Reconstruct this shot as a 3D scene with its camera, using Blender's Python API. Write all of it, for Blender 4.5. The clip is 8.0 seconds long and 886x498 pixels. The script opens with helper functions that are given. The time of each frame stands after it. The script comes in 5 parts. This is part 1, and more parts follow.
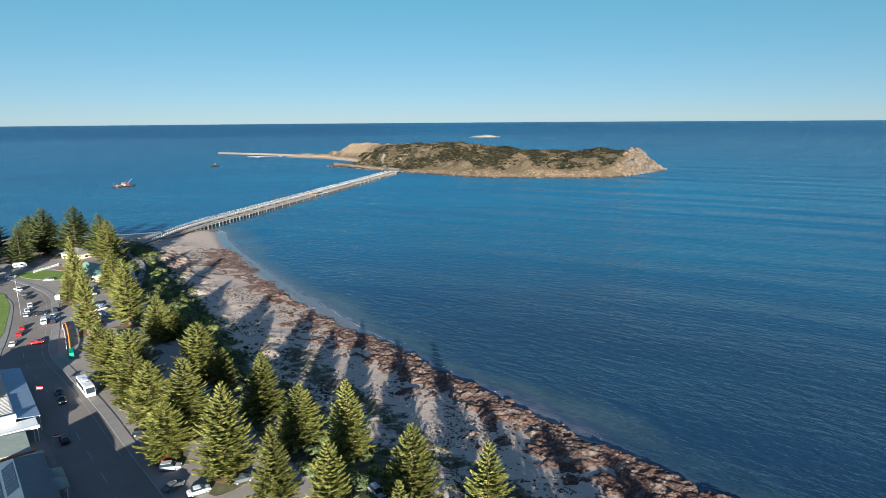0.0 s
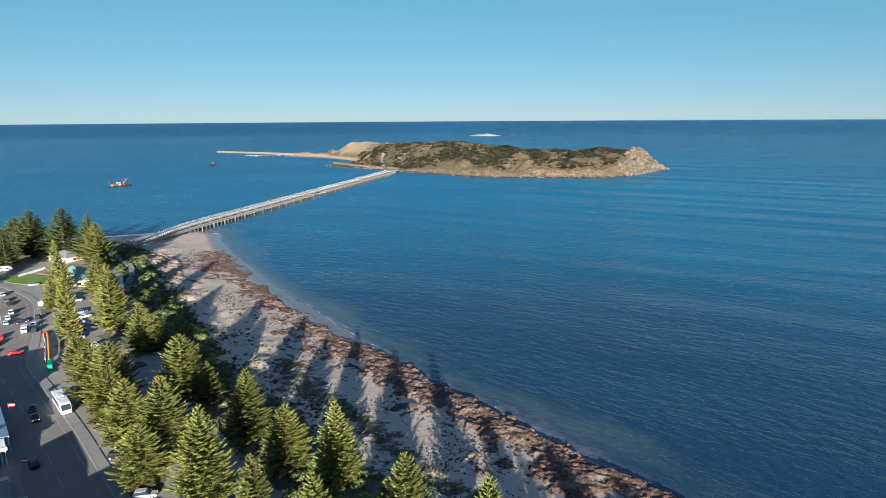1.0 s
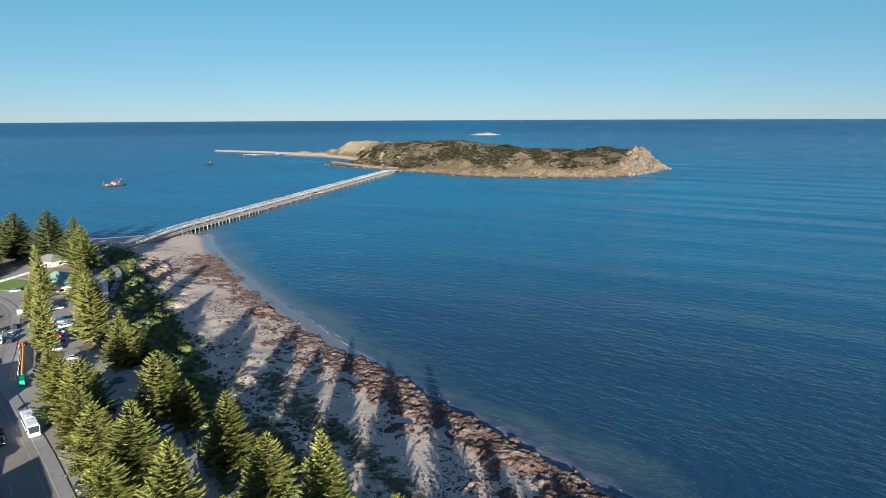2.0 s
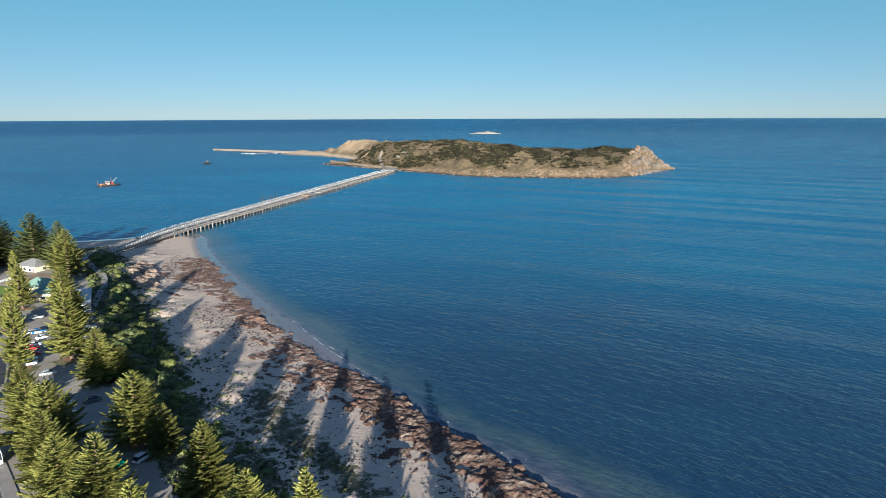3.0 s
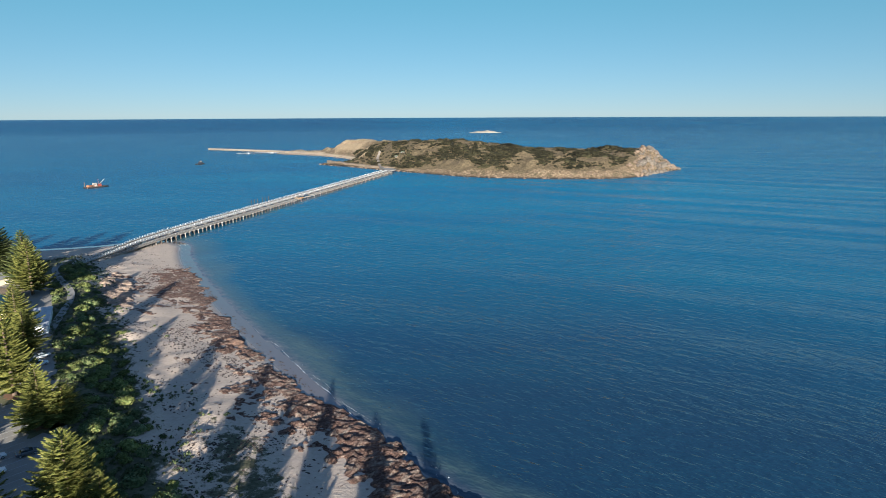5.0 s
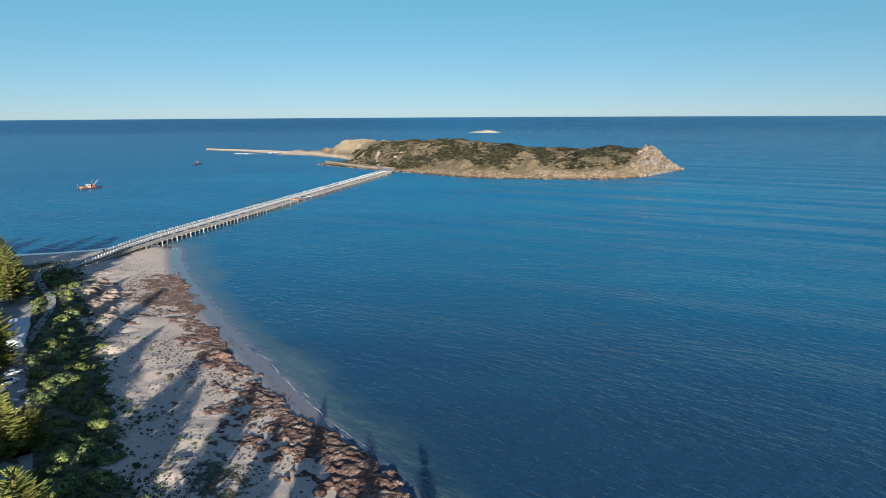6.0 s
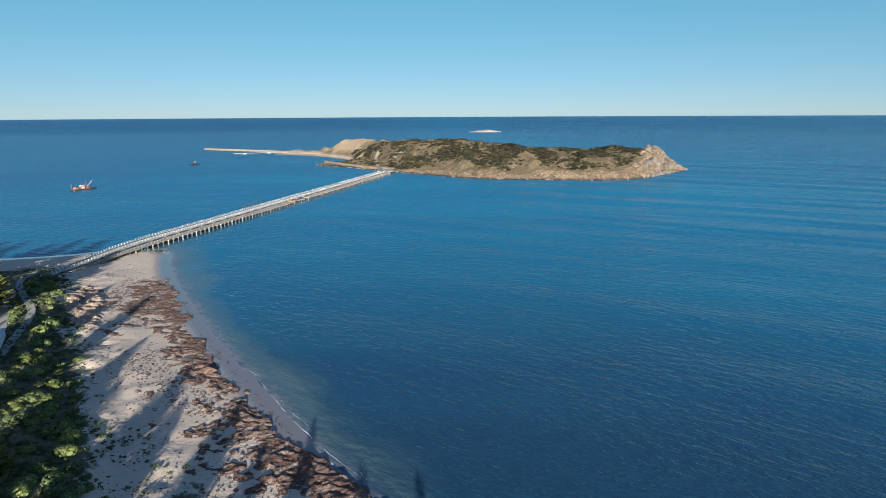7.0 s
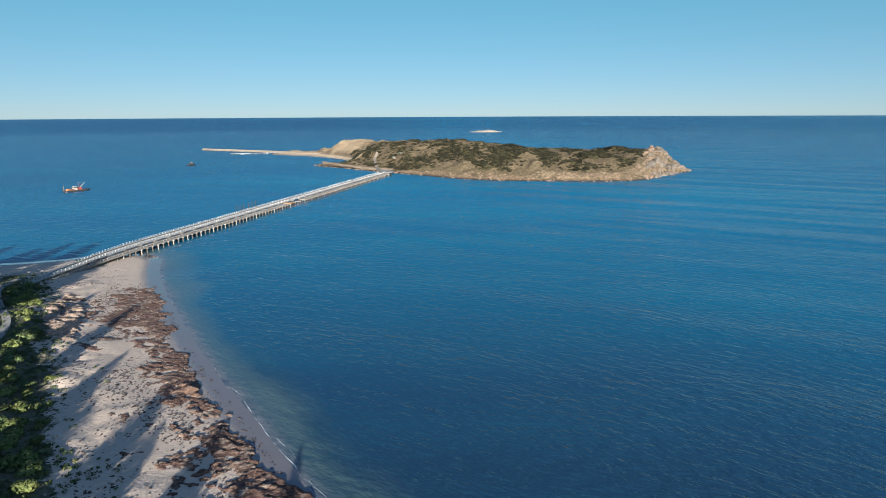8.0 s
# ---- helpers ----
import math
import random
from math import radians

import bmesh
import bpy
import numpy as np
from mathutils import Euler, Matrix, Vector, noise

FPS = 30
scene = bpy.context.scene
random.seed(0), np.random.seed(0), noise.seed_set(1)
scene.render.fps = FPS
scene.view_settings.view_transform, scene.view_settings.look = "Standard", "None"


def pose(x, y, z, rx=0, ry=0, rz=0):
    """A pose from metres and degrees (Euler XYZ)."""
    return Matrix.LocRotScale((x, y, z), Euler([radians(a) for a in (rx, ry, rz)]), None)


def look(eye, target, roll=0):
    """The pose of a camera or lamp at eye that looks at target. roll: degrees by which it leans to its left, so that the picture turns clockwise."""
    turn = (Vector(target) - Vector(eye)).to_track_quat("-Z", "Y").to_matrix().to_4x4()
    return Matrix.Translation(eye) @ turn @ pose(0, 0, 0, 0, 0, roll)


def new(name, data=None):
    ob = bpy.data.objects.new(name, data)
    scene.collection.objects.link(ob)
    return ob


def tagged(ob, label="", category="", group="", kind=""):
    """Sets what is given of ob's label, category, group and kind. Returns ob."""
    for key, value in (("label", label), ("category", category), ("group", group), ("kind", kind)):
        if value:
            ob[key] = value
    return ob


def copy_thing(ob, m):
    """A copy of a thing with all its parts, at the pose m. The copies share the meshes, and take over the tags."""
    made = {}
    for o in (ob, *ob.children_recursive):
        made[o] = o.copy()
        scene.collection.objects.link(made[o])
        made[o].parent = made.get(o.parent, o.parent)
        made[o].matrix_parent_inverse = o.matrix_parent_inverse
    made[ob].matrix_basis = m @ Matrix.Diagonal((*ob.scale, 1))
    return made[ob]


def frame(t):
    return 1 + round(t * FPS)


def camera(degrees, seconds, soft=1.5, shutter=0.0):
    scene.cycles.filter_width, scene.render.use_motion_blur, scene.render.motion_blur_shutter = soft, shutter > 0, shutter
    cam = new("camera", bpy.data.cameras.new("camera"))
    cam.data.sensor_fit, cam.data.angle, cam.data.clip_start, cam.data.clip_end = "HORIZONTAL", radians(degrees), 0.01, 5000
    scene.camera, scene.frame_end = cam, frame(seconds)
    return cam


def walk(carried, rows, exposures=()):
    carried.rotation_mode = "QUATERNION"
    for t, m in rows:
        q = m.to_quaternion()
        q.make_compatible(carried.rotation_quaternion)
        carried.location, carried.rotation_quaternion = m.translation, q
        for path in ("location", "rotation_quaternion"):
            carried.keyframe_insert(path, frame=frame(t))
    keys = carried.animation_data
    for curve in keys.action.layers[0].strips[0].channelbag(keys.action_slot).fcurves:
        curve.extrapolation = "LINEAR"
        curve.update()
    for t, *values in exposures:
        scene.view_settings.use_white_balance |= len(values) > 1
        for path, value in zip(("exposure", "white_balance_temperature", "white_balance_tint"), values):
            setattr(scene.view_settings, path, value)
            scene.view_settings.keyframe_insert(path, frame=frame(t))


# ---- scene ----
cam = camera(72.0, 8.0, 0.8)
ROWS = [
    (0, 0.0, 0.0, 75.0, 0.0, -11.96, 0.414),
    (0.5, 0.29, 4.58, 75.19, 0.001, -12.016, 0.337),
    (1, 0.59, 9.47, 75.37, 0.006, -12.086, 0.357),
    (1.5, 0.85, 14.84, 75.52, 0.002, -12.136, 0.32),
    (3, 1.12, 32.32, 75.92, -0.008, -12.315, 0.219),
    (3.5, 1.15, 38.33, 76.02, -0.02, -12.36, 0.255),
    (4, 1.17, 44.51, 76.11, -0.017, -12.387, 0.191),
    (4.5, 1.18, 50.62, 76.15, -0.031, -12.412, 0.217),
    (6, 1.38, 68.76, 76.07, -0.052, -12.46, 0.303),
    (6.5, 1.57, 74.66, 76.06, -0.018, -12.481, 0.305),
    (7, 1.92, 80.6, 76.09, -0.002, -12.498, 0.304),
    (7.5, 2.28, 86.79, 76.25, 0.008, -12.508, 0.321),
    (8, 2.65, 93.06, 76.46, 0.021, -12.514, 0.278),
]
EXPOSURE, KELVIN, TINT = 1.62, 4700, 4
# t, x, y, z, yaw, pitch, roll
walk(cam, [(t, pose(x, y, z, 90 + pitch, 0, yaw) @ pose(0, 0, 0, 0, 0, -roll)) for t, x, y, z, yaw, pitch, roll in ROWS],
     exposures=[(0.0, EXPOSURE, KELVIN, TINT), (8.0, EXPOSURE, KELVIN, TINT)])

# ---- light ----
SUN_UP, SUN_SIDE = radians(12.2), radians(5.8)
world = bpy.data.worlds.new("sky")
scene.world = world
world.use_nodes = True
wn = world.node_tree.nodes
sky = wn.new("ShaderNodeTexSky")
sky.sky_type, sky.sun_disc = "NISHITA", False
sky.sun_elevation, sky.sun_rotation = SUN_UP, radians(180) - SUN_SIDE
sky.air_density, sky.dust_density, sky.ozone_density = 0.60, 0.0, 0.8
wn["Background"].inputs["Strength"].default_value = 0.063
haze = wn.new("ShaderNodeMix")
haze.data_type, haze.blend_type = "RGBA", "MULTIPLY"
haze.inputs[0].default_value = 1.0
haze.inputs[7].default_value = (0.88, 0.985, 0.87, 1)
thin = wn.new("ShaderNodeGamma")
thin.inputs["Gamma"].default_value = 0.56
world.node_tree.links.new(sky.outputs[0], thin.inputs["Color"])
world.node_tree.links.new(thin.outputs[0], haze.inputs[6])
# pale sea haze low over the horizon, all the way round
bearing = wn.new("ShaderNodeTexCoord")
height = wn.new("ShaderNodeSeparateXYZ")
layer = wn.new("ShaderNodeValToRGB")
layer.color_ramp.elements.new(0.18)
for stop, z, tint in zip(layer.color_ramp.elements, (0.0, 0.18, 0.42), ((1.0, 0.89, 0.95), (0.83, 1.04, 0.98), (1.0, 0.93, 1.16))):
    stop.position, stop.color = z, (*tint, 1)
veil = wn.new("ShaderNodeMix")
veil.data_type, veil.blend_type = "RGBA", "MULTIPLY"
veil.inputs[0].default_value = 1.0
world.node_tree.links.new(bearing.outputs["Generated"], height.inputs[0])
world.node_tree.links.new(height.outputs["Z"], layer.inputs[0])
world.node_tree.links.new(haze.outputs[2], veil.inputs[6])
world.node_tree.links.new(layer.outputs[0], veil.inputs[7])
world.node_tree.links.new(veil.outputs[2], wn["Background"].inputs["Color"])
sun_data = bpy.data.lights.new("sun", "SUN")
sun_data.energy, sun_data.angle, sun_data.color = 5.0, radians(0.5), (1.0, 0.76, 0.50)
sun = new("sun", sun_data)
sun.matrix_world = look((0, 0, 0), (-math.sin(SUN_SIDE) * math.cos(SUN_UP), math.cos(SUN_SIDE) * math.cos(SUN_UP), -math.sin(SUN_UP)))


# ---- materials ----
def shade(name, rough=0.8, metal=0.0, spec=0.5):
    m = bpy.data.materials.new(name)
    m.use_nodes = True
    nt = m.node_tree
    b = nt.nodes["Principled BSDF"]
    b.inputs["Roughness"].default_value = rough
    b.inputs["Metallic"].default_value = metal
    b.inputs["Specular IOR Level"].default_value = spec
    return m, nt, b


def noise_of(nt, scale, detail=4.0, rough=0.55, stretch=(1, 1, 1), turn=0.0, coords="Object"):
    tc = nt.nodes.new("ShaderNodeTexCoord")
    mp = nt.nodes.new("ShaderNodeMapping")
    mp.vector_type = "TEXTURE"
    mp.inputs["Scale"].default_value = tuple(1 / k for k in stretch)
    mp.inputs["Rotation"].default_value = (0, 0, turn)
    n = nt.nodes.new("ShaderNodeTexNoise")
    n.inputs["Scale"].default_value, n.inputs["Detail"].default_value, n.inputs["Roughness"].default_value = scale, detail, rough
    nt.links.new(tc.outputs[coords], mp.inputs[0])
    nt.links.new(mp.outputs[0], n.inputs["Vector"])
    return n.outputs["Fac"]


def ramp(nt, fac, stops):
    r = nt.nodes.new("ShaderNodeValToRGB")
    e = r.color_ramp.elements
    while len(e) < len(stops):
        e.new(0.5)
    for el, (p, c) in zip(e, stops):
        el.position, el.color = p, (*c, 1)
    nt.links.new(fac, r.inputs[0])
    return r.outputs["Color"]


def mixed(nt, fac, a, b, kind="MIX"):
    n = nt.nodes.new("ShaderNodeMix")
    n.data_type, n.blend_type = "RGBA", kind
    for sock, v in ((n.inputs[0], fac), (n.inputs[6], a), (n.inputs[7], b)):
        if isinstance(v, (int, float)):
            sock.default_value = v
        elif isinstance(v, tuple):
            sock.default_value = (*v, 1)
        else:
            nt.links.new(v, sock)
    return n.outputs[2]


def calc(nt, op, a, b=0.0, clamp=False):
    n = nt.nodes.new("ShaderNodeMath")
    n.operation, n.use_clamp = op, clamp
    for sock, v in zip(n.inputs, (a, b)):
        if isinstance(v, (int, float)):
            sock.default_value = v
        else:
            nt.links.new(v, sock)
    return n.outputs[0]


def bump(nt, b, height, dist, strength=1.0):
    n = nt.nodes.new("ShaderNodeBump")
    n.inputs["Distance"].default_value, n.inputs["Strength"].default_value = dist, strength
    nt.links.new(height, n.inputs["Height"])
    if b.inputs["Normal"].is_linked:
        nt.links.new(b.inputs["Normal"].links[0].from_socket, n.inputs["Normal"])
    nt.links.new(n.outputs[0], b.inputs["Normal"])


def attr(nt, name):
    n = nt.nodes.new("ShaderNodeAttribute")
    n.attribute_name = name
    return n.outputs["Fac"]


def plain(name, colour, rough=0.6, metal=0.0, vary=0.15, scale=1.5, relief=0.0, spec=0.5):
    """A surface of one base colour with stains at two scales and fine relief."""
    m, nt, b = shade(name, rough, metal, spec)
    dark = tuple(c * (1 - vary * 1.6) for c in colour)
    lite = tuple(min(1, c * (1 + vary)) for c in colour)
    big = noise_of(nt, scale, 3)
    fine = noise_of(nt, scale * 9, 3)
    c = ramp(nt, big, [(0.3, dark), (0.7, lite)])
    c2 = ramp(nt, fine, [(0.3, tuple(x * 0.85 for x in colour)), (0.75, lite)])
    nt.links.new(mixed(nt, 0.45, c, c2), b.inputs["Base Color"])
    if relief:
        bump(nt, b, fine, relief)
    return m


def by_object(m, lo=0.75, hi=1.2):
    """Vary the base colour's brightness from object to object."""
    nt = m.node_tree
    b = nt.nodes["Principled BSDF"]
    src = b.inputs["Base Color"].links[0].from_socket
    oi = nt.nodes.new("ShaderNodeObjectInfo")
    mr = nt.nodes.new("ShaderNodeMapRange")
    mr.inputs["To Min"].default_value, mr.inputs["To Max"].default_value = lo, hi
    nt.links.new(oi.outputs["Random"], mr.inputs["Value"])
    h = nt.nodes.new("ShaderNodeHueSaturation")
    nt.links.new(mr.outputs[0], h.inputs["Value"])
    nt.links.new(src, h.inputs["Color"])
    nt.links.new(h.outputs[0], b.inputs["Base Color"])
    return m


def sea_material():
    m, nt, b = shade("sea_water", 0.12, 0, 0.5)
    b.inputs["IOR"].default_value = 1.52
    b.inputs["Specular Tint"].default_value = (0.56, 0.89, 1.0, 1)
    drift = noise_of(nt, 0.0035, 6, 0.62, (0.7, 2.4, 1))
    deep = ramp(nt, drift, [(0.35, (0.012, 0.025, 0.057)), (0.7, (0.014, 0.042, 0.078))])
    # paler blue farther from the camera: reflected sky put into the base colour
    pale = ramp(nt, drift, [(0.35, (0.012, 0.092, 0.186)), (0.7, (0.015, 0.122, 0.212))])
    deep = mixed(nt, attr(nt, "far_sheen"), deep, pale)
    reef = ramp(nt, noise_of(nt, 0.06, 6, 0.7, (0.35, 1.0, 1), -0.78), [(0.36, (0.012, 0.034, 0.052)), (0.62, (0.078, 0.112, 0.104))])
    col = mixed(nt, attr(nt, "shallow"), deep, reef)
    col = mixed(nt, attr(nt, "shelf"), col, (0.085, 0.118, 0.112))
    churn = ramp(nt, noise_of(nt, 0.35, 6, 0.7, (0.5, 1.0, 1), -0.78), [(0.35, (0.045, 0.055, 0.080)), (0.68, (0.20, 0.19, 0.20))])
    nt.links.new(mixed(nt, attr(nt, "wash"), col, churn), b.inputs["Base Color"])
    small = noise_of(nt, 0.42, 2.5, 0.55, (0.40, 1.0, 1), -0.72)
    cross = noise_of(nt, 0.33, 2.0, 0.5, (0.40, 1.0, 1), -0.38)
    fine = noise_of(nt, 1.6, 1, 0.5, (0.5, 1.0, 1), -0.6)
    mid = noise_of(nt, 0.19, 3.0, 0.65, (0.45, 1.0, 1), -0.55)
    gust = noise_of(nt, 0.03, 3, 0.5, (0.4, 1.0, 1), -0.3)
    swell = noise_of(nt, 0.030, 1.5, 0.4, (0.14, 1.0, 1), -0.50)
    chop = calc(nt, "MULTIPLY", calc(nt, "ADD", gust, 0.45), attr(nt, "chop"))
    waves = calc(nt, "ADD", calc(nt, "ADD", small, calc(nt, "MULTIPLY", cross, 0.6)), calc(nt, "MULTIPLY", fine, 0.2))
    bump(nt, b, calc(nt, "MULTIPLY", waves, chop), 0.66)
    bump(nt, b, calc(nt, "MULTIPLY", mid, attr(nt, "far_chop")), 1.0)
    bump(nt, b, calc(nt, "MULTIPLY", swell, attr(nt, "swell")), 3.2)
    # the wind leans the facets to the shore, more so far out
    bump(nt, b, attr(nt, "lean"), 1.0)
    return m


def land_material():
    m, nt, b = shade("shore_ground", 0.95, 0, 0.2)
    fine = noise_of(nt, 0.9, 5, 0.65)
    mid = noise_of(nt, 0.12, 5, 0.6)
    sand = ramp(nt, fine, [(0.25, (0.49, 0.385, 0.30)), (0.75, (0.63, 0.52, 0.415))])
    sand = mixed(nt, calc(nt, "MULTIPLY", mid, 0.35), sand, (0.35, 0.28, 0.21))
    wet = mixed(nt, attr(nt, "wet"), sand, (0.17, 0.152, 0.148))
    litter = ramp(nt, fine, [(0.3, (0.05, 0.055, 0.03)), (0.7, (0.16, 0.145, 0.09))])
    edge = calc(nt, "ADD", attr(nt, "scrub"), calc(nt, "MULTIPLY", calc(nt, "SUBTRACT", noise_of(nt, 0.35, 4, 0.7), 0.5), 1.6))
    edge = calc(nt, "MULTIPLY", calc(nt, "SUBTRACT", edge, 0.45), 6.0, True)
    col = mixed(nt, edge, wet, litter)
    nt.links.new(col, b.inputs["Base Color"])
    dry = calc(nt, "SUBTRACT", 0.95, calc(nt, "MULTIPLY", attr(nt, "wet"), 0.85))
    nt.links.new(dry, b.inputs["Roughness"])
    nt.links.new(calc(nt, "ADD", 0.2, calc(nt, "MULTIPLY", attr(nt, "wet"), 0.35)), b.inputs["Specular IOR Level"])
    rough_sand = calc(nt, "SUBTRACT", 1.0, attr(nt, "wet"))
    bump(nt, b, calc(nt, "MULTIPLY", fine, rough_sand), 0.25)
    bump(nt, b, calc(nt, "MULTIPLY", noise_of(nt, 4.0, 3), rough_sand), 0.06)
    return m


def wrack_material():
    m, nt, b = shade("dried_seaweed", 0.95, 0, 0.15)
    lay = noise_of(nt, 1.9, 9, 0.82, (0.5, 1.3, 1), 0.5)
    c = ramp(nt, lay, [(0.37, (0.03, 0.019, 0.015)), (0.5, (0.165, 0.099, 0.075)), (0.62, (0.34, 0.228, 0.172))])
    drift = calc(nt, "MULTIPLY", calc(nt, "SUBTRACT", noise_of(nt, 0.35, 8, 0.78, (0.6, 1.2, 1), 0.9), 0.51), 9.0, True)
    c = mixed(nt, calc(nt, "MULTIPLY", drift, 0.75), c, (0.50, 0.41, 0.32))
    nt.links.new(c, b.inputs["Base Color"])
    bump(nt, b, lay, 0.8)
    bump(nt, b, noise_of(nt, 3.0, 4, 0.7), 0.2)
    return m


def leaf_material(name, stops, var=(0.75, 1.2), scale=0.6):
    m, nt, b = shade(name, 0.7, 0, 0.12)
    g = nt.nodes.new("ShaderNodeNewGeometry")
    mix = calc(nt, "ADD", calc(nt, "MULTIPLY", g.outputs["Random Per Island"], 0.55), calc(nt, "MULTIPLY", noise_of(nt, scale, 3), 0.45))
    nt.links.new(ramp(nt, mix, stops), b.inputs["Base Color"])
    return by_object(m, *var)


def asphalt_material(name, dark, lite):
    m, nt, b = shade(name, 0.9, 0, 0.3)
    big = noise_of(nt, 0.07, 5, 0.65)
    fine = noise_of(nt, 3.0, 4, 0.6)
    c = mixed(nt, 0.4, ramp(nt, big, [(0.3, dark), (0.7, lite)]), ramp(nt, fine, [(0.3, dark), (0.7, lite)]))
    nt.links.new(c, b.inputs["Base Color"])
    bump(nt, b, fine, 0.02)
    return m


def island_material():
    m, nt, b = shade("granite_slope", 0.95, 0, 0.2)
    fine = noise_of(nt, 0.35, 6, 0.7)
    mid = noise_of(nt, 0.045, 5, 0.65)
    rock = ramp(nt, fine, [(0.28, (0.07, 0.05, 0.032)), (0.51, (0.215, 0.155, 0.092)), (0.70, (0.46, 0.345, 0.225))])
    grass = ramp(nt, fine, [(0.3, (0.075, 0.057, 0.032)), (0.7, (0.22, 0.168, 0.096))])
    rock = mixed(nt, calc(nt, "MULTIPLY", calc(nt, "SUBTRACT", noise_of(nt, 0.10, 6, 0.7), 0.5), 5.0, True), rock, (0.085, 0.075, 0.042))
    e = calc(nt, "ADD", attr(nt, "scrub"), calc(nt, "SUBTRACT", mid, 0.5))
    col = mixed(nt, calc(nt, "MULTIPLY", calc(nt, "SUBTRACT", e, 0.4), 5.0, True), rock, grass)
    bluff = ramp(nt, fine, [(0.3, (0.26, 0.185, 0.10)), (0.65, (0.52, 0.40, 0.25))])
    col = mixed(nt, calc(nt, "MULTIPLY", attr(nt, "bluff"), 0.85), col, bluff)
    col = mixed(nt, attr(nt, "beach"), col, (0.46, 0.37, 0.265))
    col = mixed(nt, attr(nt, "wet"), col, (0.035, 0.028, 0.022))
    nt.links.new(col, b.inputs["Base Color"])
    bump(nt, b, fine, 4.0)
    return m


SEA, LAND, WRACK, ISLE = sea_material(), land_material(), wrack_material(), island_material()
PINE = leaf_material("pine_foliage", [(0.25, (0.060, 0.070, 0.014)), (0.5, (0.155, 0.158, 0.032)), (0.8, (0.275, 0.255, 0.062))], (0.75, 1.15))
BUSH = leaf_material("shrub_foliage", [(0.25, (0.050, 0.075, 0.026)), (0.55, (0.115, 0.138, 0.052)), (0.85, (0.22, 0.225, 0.092))], (0.55, 1.35))
HEATH = leaf_material("heath_foliage", [(0.2, (0.009, 0.009, 0.005)), (0.5, (0.023, 0.021, 0.011)), (0.85, (0.080, 0.070, 0.034))], (0.6, 1.3), 0.05)
PINE_DARK = leaf_material("dark_pine_foliage", [(0.25, (0.03, 0.04, 0.012)), (0.5, (0.065, 0.078, 0.022)), (0.8, (0.12, 0.125, 0.04))], (0.75, 1.15))
BUSH_LITE = leaf_material("yellow_green_foliage", [(0.25, (0.075, 0.100, 0.026)), (0.55, (0.165, 0.185, 0.052)), (0.85, (0.29, 0.285, 0.10))], (0.7, 1.3))
BARK = plain("bark", (0.13, 0.09, 0.06), 0.95, 0, 0.3, 2.0, 0.05)
ROAD = asphalt_material("road_asphalt", (0.18, 0.157, 0.132), (0.27, 0.238, 0.202))
PARK = asphalt_material("car_park_asphalt", (0.22, 0.196, 0.168), (0.37, 0.332, 0.285))
CONCRETE = plain("concrete", (0.27, 0.25, 0.225), 0.9, 0, 0.15, 0.4, 0.01)
PALE = plain("pale_deck", (0.34, 0.325, 0.305), 0.8, 0, 0.12, 0.5)
TIMBER = plain("weathered_timber", (0.105, 0.082, 0.063), 0.9, 0, 0.3, 0.8, 0.02)
DARKWOOD = plain("dark_timber", (0.035, 0.03, 0.026), 0.9, 0, 0.3, 0.8)
WHITE = plain("white_paint", (0.78, 0.77, 0.74), 0.5, 0, 0.06, 0.8)
GRANITE = plain("granite", (0.20, 0.142, 0.095), 0.95, 0, 0.5, 0.3, 0.5)
CRAG = plain("weathered_granite_crag", (0.155, 0.127, 0.098), 0.95, 0, 0.65, 0.35, 0.8)
SANDROCK = plain("limestone_boulder", (0.22, 0.17, 0.12), 0.95, 0, 0.35, 0.4, 0.15)


